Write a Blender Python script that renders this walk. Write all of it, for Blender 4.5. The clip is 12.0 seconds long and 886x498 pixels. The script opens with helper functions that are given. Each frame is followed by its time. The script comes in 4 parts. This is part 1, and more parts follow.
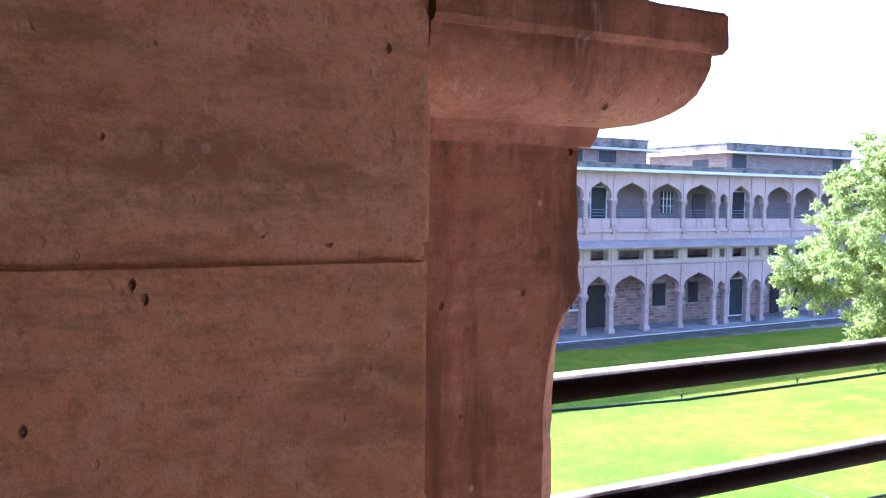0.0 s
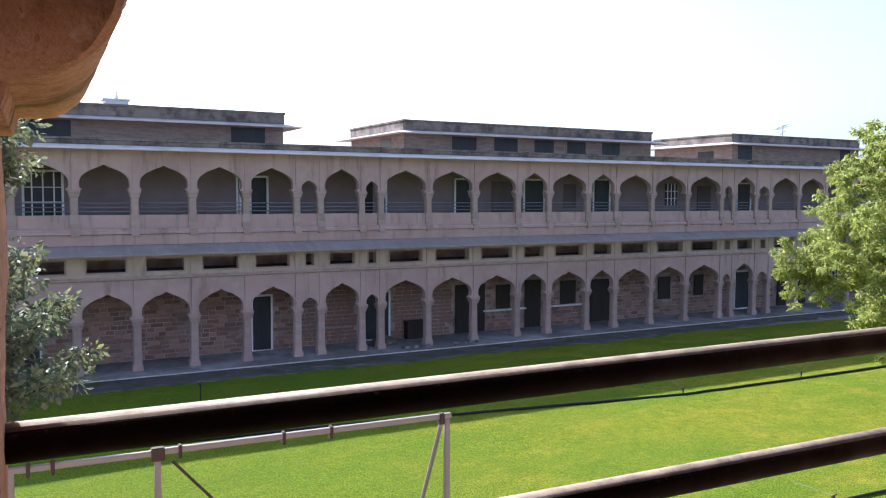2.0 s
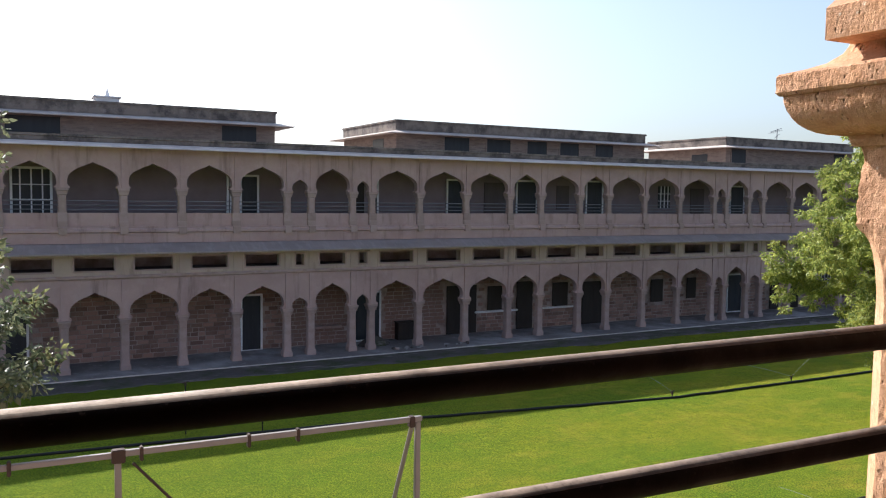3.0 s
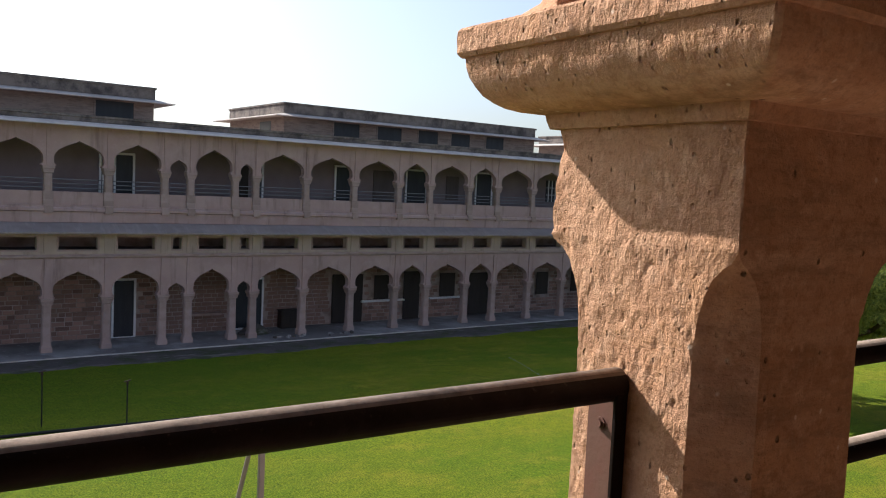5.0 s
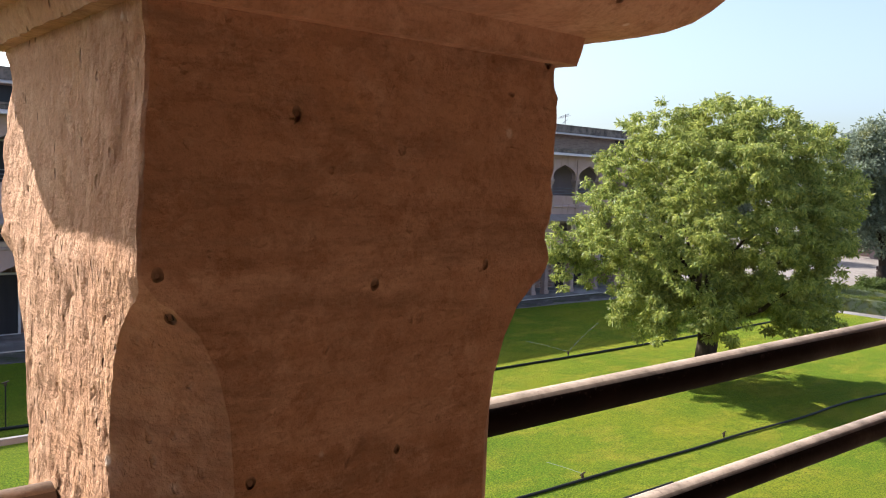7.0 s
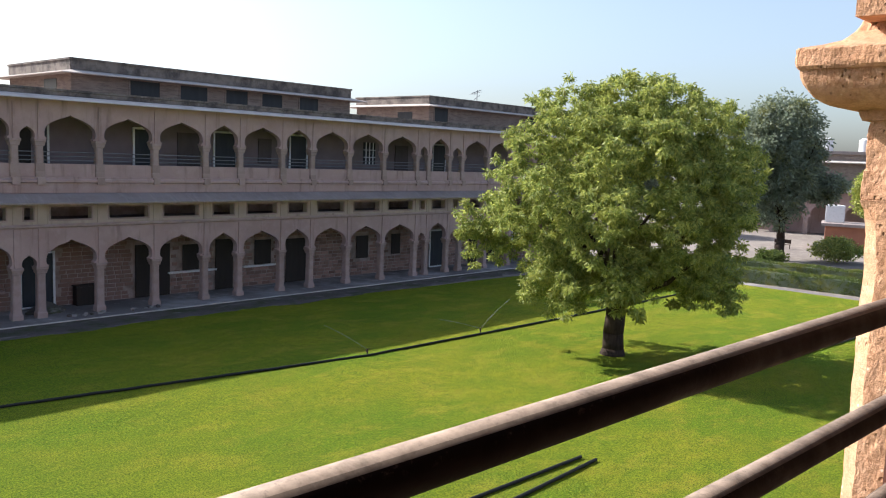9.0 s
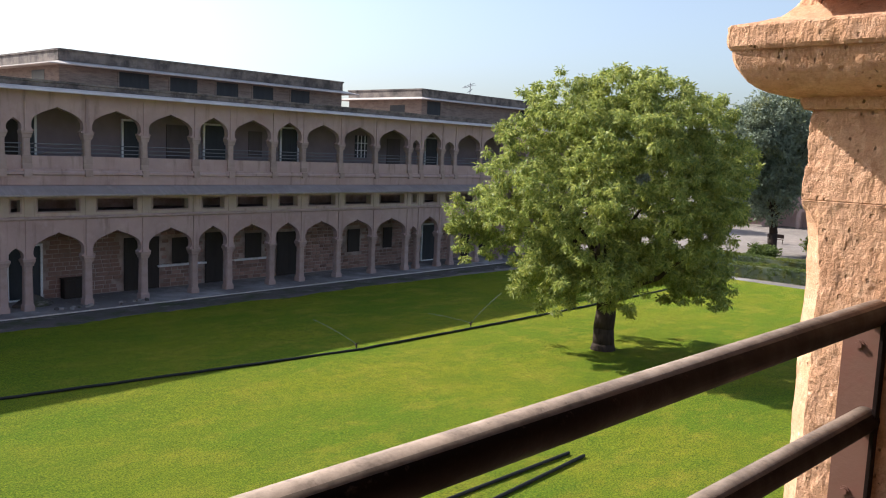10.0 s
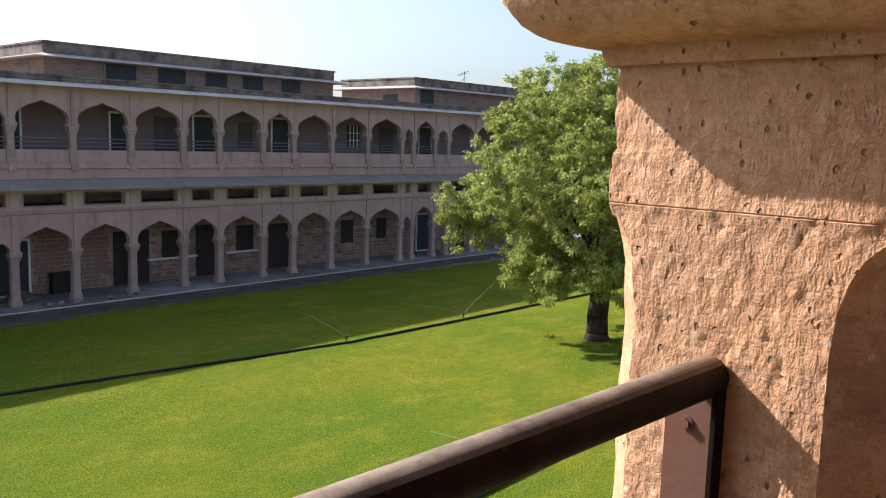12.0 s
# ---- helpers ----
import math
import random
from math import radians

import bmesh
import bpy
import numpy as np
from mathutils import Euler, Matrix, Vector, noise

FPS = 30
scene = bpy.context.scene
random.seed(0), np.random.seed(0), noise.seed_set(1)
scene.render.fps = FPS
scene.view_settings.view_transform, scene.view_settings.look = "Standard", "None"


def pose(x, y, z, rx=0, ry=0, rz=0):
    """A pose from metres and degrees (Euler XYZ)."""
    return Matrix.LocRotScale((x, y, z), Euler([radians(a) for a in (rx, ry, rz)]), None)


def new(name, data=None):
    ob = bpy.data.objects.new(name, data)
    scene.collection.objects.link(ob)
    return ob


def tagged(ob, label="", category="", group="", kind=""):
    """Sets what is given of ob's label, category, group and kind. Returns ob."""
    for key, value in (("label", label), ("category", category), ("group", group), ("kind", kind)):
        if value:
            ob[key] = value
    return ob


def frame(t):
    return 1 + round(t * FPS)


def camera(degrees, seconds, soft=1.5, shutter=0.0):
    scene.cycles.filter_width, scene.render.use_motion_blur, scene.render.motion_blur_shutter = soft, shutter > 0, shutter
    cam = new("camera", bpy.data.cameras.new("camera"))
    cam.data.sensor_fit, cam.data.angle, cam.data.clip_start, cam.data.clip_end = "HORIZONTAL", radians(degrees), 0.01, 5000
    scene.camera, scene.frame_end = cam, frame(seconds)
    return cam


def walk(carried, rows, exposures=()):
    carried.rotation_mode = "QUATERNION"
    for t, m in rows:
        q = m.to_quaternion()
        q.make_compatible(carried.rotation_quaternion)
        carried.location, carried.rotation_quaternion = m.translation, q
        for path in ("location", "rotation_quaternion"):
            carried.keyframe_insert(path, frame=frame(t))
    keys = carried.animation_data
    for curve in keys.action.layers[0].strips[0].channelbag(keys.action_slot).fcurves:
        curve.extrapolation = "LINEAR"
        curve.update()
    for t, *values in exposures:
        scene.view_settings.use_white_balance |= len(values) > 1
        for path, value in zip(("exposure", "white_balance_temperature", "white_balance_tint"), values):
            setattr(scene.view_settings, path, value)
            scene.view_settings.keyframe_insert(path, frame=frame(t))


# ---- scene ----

# ---------------------------------------------------------------- camera and walk
cam = camera(56.43, 12.0, soft=1.1)
PATH = [
    (0.0, 0.000, -0.027, 7.848, -26.62, -3.34, -0.71),
    (0.5, 0.116, -0.045, 7.837, -26.41, -3.45, -0.92),
    (1.0, 0.239, -0.035, 7.832, -26.13, -3.42, -0.99),
    (1.5, 0.393, -0.019, 7.841, -25.83, -3.63, -0.80),
    (2.0, 0.551, -0.021, 7.843, -25.93, -3.73, -0.24),
    (2.5, 0.712, -0.026, 7.833, -25.91, -3.63, -0.52),
    (4.5, 1.328, 0.089, 7.842, -29.50, -4.25, -2.51),
    (5.0, 1.477, 0.145, 7.847, -33.24, -4.25, -2.70),
    (5.5, 1.635, 0.195, 7.837, -35.35, -4.50, -2.86),
    (6.0, 1.795, 0.228, 7.837, -35.53, -4.50, -2.82),
    (6.5, 1.964, 0.259, 7.848, -37.12, -4.45, -2.39),
    (7.0, 2.091, 0.291, 7.849, -39.29, -4.94, -2.30),
    (7.5, 2.2145, 0.334, 7.848, -40.86, -5.36, -2.06),
    (9.5, 2.711, 0.489, 7.839, -45.64, -6.50, -2.30),
    (10.0, 2.856, 0.482, 7.846, -45.48, -6.73, -2.41),
    (10.5, 3.002, 0.481, 7.850, -45.43, -7.08, -1.90),
    (11.0, 3.143, 0.489, 7.842, -45.41, -7.17, -1.77),
    (11.5, 3.303, 0.501, 7.843, -45.24, -7.41, -2.05),
    (12.0, 3.473, 0.507, 7.854, -45.50, -7.47, -1.76)]
EXPOSURE = [(0.0, 3.0, 4450, 17), (0.5, 2.72, 4520, 17), (1.0, 2.42, 4600, 18), (1.6, 2.0, 5050, 15), (2.2, 1.32, 5650, 12), (2.7, 1.07, 5900, 11), (4.5, 0.55, 6000, 10), (5.0, 0.74, 6000, 10), (5.5, 0.90, 6000, 10),
            (6.0, 0.98, 6000, 10), (6.5, 1.02, 5980, 10), (7.0, 1.25, 5950, 10), (7.7, 1.38, 5800, 10), (9.3, 1.0, 6000, 10), (10.5, 0.95, 6000, 11), (12.0, 1.0, 6000, 11)]
walk(cam, [(t, pose(x, y, z, 90 + p, r, w)) for t, x, y, z, w, p, r in PATH], EXPOSURE)

# ---------------------------------------------------------------- sky and sun
SUN_WAY = Vector((0.47, -1.30, -1.0)).normalized()
ELEV = math.asin(-SUN_WAY.z)
AZIM = math.atan2(-SUN_WAY.x, -SUN_WAY.y)      # from +y towards +x
world = bpy.data.worlds.new("sky")
scene.world = world
world.use_nodes = True
wn = world.node_tree
sky = wn.nodes.new("ShaderNodeTexSky")
sky.sky_type, sky.sun_disc = "NISHITA", False
sky.sun_elevation, sky.sun_rotation = ELEV, AZIM
sky.air_density, sky.dust_density, sky.ozone_density = 1.0, 2.6, 2.2
wn.nodes["Background"].inputs["Strength"].default_value = 0.110
haze = wn.nodes.new("ShaderNodeHueSaturation")          # thin winter haze: a paler sky
haze.inputs["Saturation"].default_value = 0.72
wn.links.new(sky.outputs[0], haze.inputs["Color"])
wn.links.new(haze.outputs[0], wn.nodes["Background"].inputs["Color"])
sun = new("sun", bpy.data.lights.new("sun", "SUN"))
sun.data.energy, sun.data.angle, sun.data.color = 5.0, radians(0.53), (1.0, 0.91, 0.78)
sun.matrix_world = SUN_WAY.to_track_quat("-Z", "Y").to_matrix().to_4x4()


# ---------------------------------------------------------------- materials
class Mat:
    """A node material with a principled shader and a small set of procedural layers."""

    def __init__(self, name, colour, rough=0.8, metal=0.0, spec=0.3):
        self.m = bpy.data.materials.new(name)
        self.m.use_nodes = True
        self.t = self.m.node_tree
        self.b = self.t.nodes["Principled BSDF"]
        self.b.inputs["Roughness"].default_value = rough
        self.b.inputs["Metallic"].default_value = metal
        self.b.inputs["Specular IOR Level"].default_value = spec
        rgb = self.t.nodes.new("ShaderNodeRGB")
        rgb.outputs[0].default_value = (*colour, 1)
        self.col = rgb.outputs[0]
        self.h = None
        self.coord = self.t.nodes.new("ShaderNodeTexCoord").outputs["Object"]

    def at(self, scale=(1, 1, 1)):
        n = self.t.nodes.new("ShaderNodeMapping")
        n.inputs["Scale"].default_value = scale
        self.t.links.new(self.coord, n.inputs["Vector"])
        return n.outputs[0]

    def noise(self, size, detail=6, rough=0.6, stretch=(1, 1, 1), distort=0.0):
        n = self.t.nodes.new("ShaderNodeTexNoise")
        n.inputs["Scale"].default_value = 1 / size
        n.inputs["Detail"].default_value = detail
        n.inputs["Roughness"].default_value = rough
        n.inputs["Distortion"].default_value = distort
        self.t.links.new(self.at(stretch), n.inputs["Vector"])
        return n.outputs["Fac"]

    def cells(self, size, stretch=(1, 1, 1), feature="F1"):
        n = self.t.nodes.new("ShaderNodeTexVoronoi")
        n.feature = feature
        n.inputs["Scale"].default_value = 1 / size
        self.t.links.new(self.at(stretch), n.inputs["Vector"])
        return n.outputs["Distance"]

    def ramp(self, fac, lo, hi, a=0.0, b=1.0):
        n = self.t.nodes.new("ShaderNodeMapRange")
        n.clamp = True
        for key, v in (("From Min", lo), ("From Max", hi), ("To Min", a), ("To Max", b)):
            n.inputs[key].default_value = v
        self.t.links.new(fac, n.inputs["Value"])
        return n.outputs[0]

    def times(self, a, b):
        n = self.t.nodes.new("ShaderNodeMath")
        n.operation = "MULTIPLY"
        self.t.links.new(a, n.inputs[0])
        if isinstance(b, float):
            n.inputs[1].default_value = b
        else:
            self.t.links.new(b, n.inputs[1])
        return n.outputs[0]

    def mix(self, fac, colour, mode="MIX"):
        n = self.t.nodes.new("ShaderNodeMix")
        n.data_type, n.blend_type = "RGBA", mode
        if isinstance(fac, float):
            n.inputs[0].default_value = fac
        else:
            self.t.links.new(fac, n.inputs[0])
        self.t.links.new(self.col, n.inputs[6])
        n.inputs[7].default_value = (*colour, 1)
        self.col = n.outputs[2]
        return self

    def vary(self, output, amount=0.3, socket="Object Info"):
        """Random brightness for each object or island."""
        n = self.t.nodes.new("ShaderNodeObjectInfo" if socket == "Object Info" else "ShaderNodeNewGeometry")
        r = n.outputs["Random" if socket == "Object Info" else "Random Per Island"]
        h = self.t.nodes.new("ShaderNodeHueSaturation")
        h.inputs["Hue"].default_value = 0.5
        self.t.links.new(self.ramp(r, 0, 1, 1 - amount, 1 + amount), h.inputs["Value"])
        self.t.links.new(self.col, h.inputs["Color"])
        self.col = h.outputs[0]
        return self

    def relief(self, fac, depth):
        n = self.t.nodes.new("ShaderNodeBump")
        n.inputs["Strength"].default_value = 1.0
        n.inputs["Distance"].default_value = depth
        self.t.links.new(fac, n.inputs["Height"])
        if self.h:
            self.t.links.new(self.h, n.inputs["Normal"])
        self.h = n.outputs[0]
        return self

    def roughness(self, fac, a, b):
        self.t.links.new(self.ramp(fac, 0.3, 0.7, a, b), self.b.inputs["Roughness"])
        return self

    def done(self):
        self.t.links.new(self.col, self.b.inputs["Base Color"])
        if self.h:
            self.t.links.new(self.h, self.b.inputs["Normal"])
        return self.m


def near_stone(name, colour, chisel, streak=0.0):
    """Sandstone: sides that face along the gallery are chiselled rough, the others rubbed smoother, with round pits and pale specks."""
    m = Mat(name, colour, 0.9, spec=0.15)
    geo = m.t.nodes.new("ShaderNodeNewGeometry")
    sep = m.t.nodes.new("ShaderNodeSeparateXYZ")
    m.t.links.new(geo.outputs["True Normal"], sep.inputs[0])
    side = m.ramp(m.times(sep.outputs[0], sep.outputs[0]), 0.45, 0.75, 0.10, 1.0)
    plain = m.ramp(side, 0.2, 1.0, 1.0, 0.15)
    dark = tuple(c * k for c, k in zip(colour, (0.66, 0.58, 0.52)))
    warm = tuple(c * k for c, k in zip(colour, (1.10, 1.02, 0.86)))
    pale = tuple(min(0.9, c * k) for c, k in zip(colour, (1.14, 1.24, 1.34)))
    m.mix(m.ramp(m.noise(0.34, 5, 0.6), 0.40, 0.66, 0, 0.75), dark)
    m.mix(m.ramp(m.noise(0.16, 5, 0.65), 0.48, 0.66, 0, 0.6), warm)
    m.mix(m.times(m.ramp(m.noise(0.22, 6, 0.7, stretch=(0.3, 0.3, 2.6)), 0.50, 0.64, 0, 0.75), plain), pale)
    m.mix(m.times(m.ramp(m.noise(0.13, 6, 0.75, stretch=(0.5, 0.5, 2.0)), 0.50, 0.62, 0, 0.8), plain), tuple(c * 0.52 for c in colour))
    m.mix(m.ramp(m.noise(0.030, 5, 0.75), 0.50, 0.64, 0, 0.6), pale)
    m.mix(m.ramp(m.noise(0.018, 5, 0.8), 0.50, 0.64, 0, 0.7), dark)
    m.mix(m.ramp(m.noise(0.005, 3, 0.8), 0.48, 0.70, 0, 0.4), tuple(c * 0.5 for c in colour))
    if streak:
        m.mix(m.times(m.ramp(m.noise(0.10, 5, 0.7, stretch=(1, 1, 0.16)), 0.47, 0.60, 0, 0.85), m.ramp(m.noise(0.24, 3), 0.42, 0.54, 0, streak)), tuple(c * 0.34 for c in colour))
        m.mix(m.times(m.ramp(m.noise(0.035, 4, 0.6, stretch=(1, 1, 0.14)), 0.62, 0.70, 0, 0.8), m.ramp(m.noise(0.16, 3), 0.52, 0.60, 0, streak)), (0.74, 0.62, 0.54))

    def dots(size, radius, share, area, stretch):
        """Round marks scattered unevenly: 1 inside a mark."""
        d = m.ramp(m.times(m.cells(size, stretch), m.ramp(m.noise(size * 0.5, 2, 0.5), 0.3, 0.7, 0.8, 1.4)), radius, radius * 1.9, 1, 0)
        return m.times(d, m.ramp(m.noise(area, 2, 0.5), share, share + 0.02))

    hole = dots(0.034, 0.060, 0.47, 0.07, (1, 1, 0.75))
    pin = m.times(dots(0.0125, 0.125, 0.52, 0.030, (1, 1, 0.62)), m.ramp(side, 0.1, 1.0, 0.20, 1.0))
    speck = dots(0.036, 0.060, 0.46, 0.09, (1.1, 1, 0.9))
    # Pits also darkened in colour, standing for the shade inside them.
    m.mix(m.times(m.times(hole, plain), 0.65), tuple(c * 0.18 for c in colour))
    m.mix(m.times(pin, 0.7), tuple(c * 0.26 for c in colour))
    m.mix(m.times(speck, 0.7), (0.76, 0.62, 0.50))
    m.relief(m.noise(0.004, 3, 0.7), 0.0012)
    m.relief(m.times(m.noise(0.010, 4, 0.7, stretch=(1, 1, 0.5)), side), 0.0042 * chisel)
    m.relief(m.times(m.noise(0.030, 4, 0.7, stretch=(1, 1, 0.6)), side), 0.0030 * chisel)
    m.relief(m.noise(0.05, 5, 0.65), 0.0045)
    m.relief(m.noise(0.09, 4, 0.6, stretch=(0.4, 0.4, 2.5)), 0.004)
    m.relief(m.ramp(hole, 0, 1, 1, 0), 0.005)
    m.relief(m.ramp(pin, 0, 1, 1, 0), 0.0035)
    return m.done()


SANDSTONE = near_stone("dressed_sandstone", (0.565, 0.328, 0.203), 1.0)
STAINEDSTONE = near_stone("stained_sandstone", (0.61, 0.345, 0.235), 0.6, 1.0)
PIERSTONE = near_stone("pier_sandstone", (0.84, 0.52, 0.335), 0.6)

m = Mat("facade_plaster", (0.43, 0.31, 0.292), 0.9, spec=0.15)
m.mix(m.ramp(m.noise(2.2, 6), 0.4, 0.7, 0, 0.6), (0.30, 0.195, 0.185))
m.mix(m.ramp(m.noise(0.5, 6, 0.7), 0.5, 0.75, 0, 0.6), (0.49, 0.365, 0.35))
m.mix(m.ramp(m.noise(0.35, 5, stretch=(1, 1, 0.12)), 0.55, 0.72, 0, 0.6), (0.19, 0.13, 0.12))
m.relief(m.noise(0.05, 5, 0.7), 0.006)
FACADE = m.done()

m = Mat("pale_band_plaster", (0.47, 0.375, 0.315), 0.9, spec=0.15)
m.mix(m.ramp(m.noise(1.6, 6), 0.4, 0.7, 0, 0.6), (0.36, 0.275, 0.245))
m.mix(m.ramp(m.noise(0.30, 5, stretch=(1, 1, 0.15)), 0.55, 0.72, 0, 0.6), (0.22, 0.165, 0.145))
m.relief(m.noise(0.05, 5, 0.7), 0.006)
BAND = m.done()

m = Mat("carved_column_stone", (0.37, 0.275, 0.255), 0.88, spec=0.15)
m.vary(None, 0.12)
m.mix(m.ramp(m.noise(0.4, 6), 0.45, 0.7, 0, 0.5), (0.24, 0.165, 0.135))
m.relief(m.noise(0.03, 5), 0.004)
COLUMN = m.done()

m = Mat("rubble_masonry", (0.265, 0.168, 0.142), 0.92, spec=0.1)
m.vary(None, 0.35, "island")
m.mix(m.ramp(m.noise(0.6, 5), 0.45, 0.7, 0, 0.4), (0.30, 0.215, 0.185))
m.relief(m.noise(0.06, 5), 0.02)
MASONRY = m.done()

m = Mat("lime_mortar", (0.37, 0.30, 0.275), 0.95, spec=0.1)
m.mix(m.ramp(m.noise(0.7, 5), 0.4, 0.65, 0, 0.8), (0.18, 0.13, 0.11))
m.relief(m.noise(0.05, 4), 0.01)
MORTAR = m.done()

# Tone of the unseen gallery shell, set for light bounced onto the pillars.
m = Mat("gallery_bounce_plaster", (0.285, 0.20, 0.145), 0.9, spec=0.15)
m.mix(m.ramp(m.noise(1.2, 5), 0.4, 0.7, 0, 0.5), (0.22, 0.15, 0.11))
GALLERY = m.done()

# Plaster set darker and bluer than the front, deepening the veranda shade.
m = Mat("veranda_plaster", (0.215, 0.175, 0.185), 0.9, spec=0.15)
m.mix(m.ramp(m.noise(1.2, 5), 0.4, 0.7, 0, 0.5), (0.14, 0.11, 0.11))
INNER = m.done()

m = Mat("weathered_parapet", (0.22, 0.185, 0.165), 0.9, spec=0.15)
m.mix(m.ramp(m.noise(0.8, 6, 0.7), 0.42, 0.62, 0, 0.85), (0.055, 0.05, 0.05))
m.mix(m.ramp(m.noise(0.25, 5), 0.6, 0.72, 0, 0.6), (0.30, 0.26, 0.24))
m.relief(m.noise(0.1, 5), 0.015)
PARAPET = m.done()

m = Mat("eave_slab_stone", (0.52, 0.47, 0.44), 0.75, spec=0.25)
m.mix(m.ramp(m.noise(0.9, 6, stretch=(1, 0.4, 1)), 0.45, 0.7, 0, 0.55), (0.30, 0.26, 0.25))
m.relief(m.noise(0.05, 4), 0.004)
EAVE = m.done()

m = Mat("grey_slab_stone", (0.30, 0.25, 0.24), 0.85, spec=0.2)
m.mix(m.ramp(m.noise(0.9, 6, stretch=(0.5, 1, 1)), 0.42, 0.7, 0, 0.6), (0.20, 0.165, 0.16))
m.mix(m.ramp(m.noise(0.2, 5, stretch=(1, 0.2, 0.2)), 0.5, 0.7, 0, 0.5), (0.38, 0.33, 0.31))
m.relief(m.noise(0.05, 4), 0.006)
SLAB = m.done()

m = Mat("roof_terrace_brick", (0.255, 0.20, 0.175), 0.9, spec=0.15)
m.mix(m.ramp(m.noise(0.5, 5), 0.45, 0.65, 0, 0.6), (0.32, 0.26, 0.225))
m.mix(m.ramp(m.noise(0.22, 4, 0.7, stretch=(0.35, 0.35, 2.4)), 0.50, 0.60, 0, 0.55), (0.15, 0.115, 0.10))
m.relief(m.noise(0.22, 4, 0.7, stretch=(0.35, 0.35, 2.4)), 0.03)
TERRACE = m.done()

m = Mat("apron_paving", (0.38, 0.36, 0.36), 0.85, spec=0.2)
m.mix(m.ramp(m.noise(6.0, 4, stretch=(1, 0.5, 1)), 0.42, 0.56, 0, 0.75), (0.12, 0.105, 0.10))
m.mix(m.ramp(m.noise(1.3, 6), 0.4, 0.62, 0, 0.75), (0.16, 0.14, 0.14))
m.mix(m.ramp(m.noise(0.3, 5), 0.6, 0.75, 0, 0.6), (0.5, 0.48, 0.47))
m.relief(m.noise(0.06, 4), 0.006)
APRON = m.done()

m = Mat("lawn_turf", (0.125, 0.224, 0.018), 0.95, spec=0.03)
sep = m.t.nodes.new("ShaderNodeSeparateXYZ")
m.t.links.new(m.coord, sep.inputs[0])
dry = m.ramp(sep.outputs[0], 8.0, 20.0, 0.35, 1.0)          # the turf is thinner and drier towards the tree
m.mix(m.times(m.ramp(m.noise(7.0, 4, stretch=(1, 1.5, 1)), 0.40, 0.60, 0, 0.8), dry), (0.325, 0.308, 0.024))
m.mix(m.times(m.ramp(m.noise(1.6, 6, 0.65, stretch=(0.7, 1.2, 1)), 0.48, 0.62, 0, 0.7), dry), (0.414, 0.336, 0.046))
m.mix(m.ramp(m.noise(2.6, 4, 0.6), 0.50, 0.66, 0, 0.5), (0.095, 0.185, 0.018))
m.mix(m.ramp(m.noise(0.35, 5, 0.7), 0.42, 0.66, 0, 0.6), (0.084, 0.146, 0.017))
m.mix(m.ramp(m.noise(0.10, 4, 0.8), 0.40, 0.64, 0, 0.75), (0.286, 0.336, 0.024))
m.mix(m.ramp(m.noise(0.045, 3, 0.8), 0.45, 0.62, 0, 0.8), (0.038, 0.067, 0.016))
m.relief(m.noise(0.05, 4, 0.8), 0.11)
m.relief(m.noise(0.3, 4, 0.6), 0.07)
LAWN = m.done()

m = Mat("damp_bare_soil", (0.105, 0.092, 0.088), 0.95, spec=0.1)
m.mix(m.ramp(m.noise(1.4, 6, 0.65), 0.46, 0.62, 0, 0.8), (0.055, 0.070, 0.032))
m.mix(m.ramp(m.noise(0.5, 6, 0.7, stretch=(0.4, 1, 1)), 0.55, 0.68, 0, 0.75), (0.25, 0.225, 0.215))
m.mix(m.ramp(m.noise(0.1, 5), 0.55, 0.75, 0, 0.6), (0.045, 0.04, 0.036))
m.relief(m.noise(0.1, 5), 0.04)
SOIL = m.done()

# Earth tone lowered to carry the tree shade over the far yard.
m = Mat("dry_courtyard_earth", (0.235, 0.205, 0.185), 0.95, spec=0.1)
m.mix(m.ramp(m.noise(9.0, 5), 0.42, 0.62, 0, 0.7), (0.18, 0.155, 0.14))
m.mix(m.ramp(m.noise(0.8, 5), 0.5, 0.7, 0, 0.5), (0.37, 0.33, 0.30))
EARTH = m.done()

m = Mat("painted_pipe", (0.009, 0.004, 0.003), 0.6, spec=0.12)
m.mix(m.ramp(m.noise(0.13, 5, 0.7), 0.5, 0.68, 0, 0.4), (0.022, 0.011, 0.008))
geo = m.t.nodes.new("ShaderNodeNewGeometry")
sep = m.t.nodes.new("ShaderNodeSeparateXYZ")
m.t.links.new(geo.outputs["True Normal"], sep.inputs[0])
# Beige by upward normal: dust, with the rail's sunlit top strip painted in.
sunlit_dust = m.times(m.ramp(sep.outputs[2], 0.68, 0.90), m.ramp(m.noise(0.05, 6, 0.75), 0.30, 0.62, 0.35, 0.95))
m.mix(sunlit_dust, (0.41, 0.315, 0.25))
m.mix(m.times(m.ramp(m.noise(0.008, 3), 0.60, 0.72), m.ramp(sep.outputs[2], 0.2, 0.7, 0, 0.5)), (0.10, 0.075, 0.06))
m.relief(m.noise(0.012, 4), 0.0006)
m.roughness(m.noise(0.08, 4), 0.5, 0.75)
PIPE = m.done()

m = Mat("rusty_plate", (0.13, 0.062, 0.043), 0.6, spec=0.4)
m.mix(m.ramp(m.noise(0.05, 5), 0.45, 0.65, 0, 0.6), (0.14, 0.05, 0.035))
m.relief(m.noise(0.01, 4), 0.0006)
PLATE = m.done()

m = Mat("galvanised_frame", (0.20, 0.18, 0.165), 0.5, 0.1, spec=0.4)
m.mix(m.ramp(m.noise(0.25, 5), 0.5, 0.7, 0, 0.6), (0.17, 0.15, 0.14))
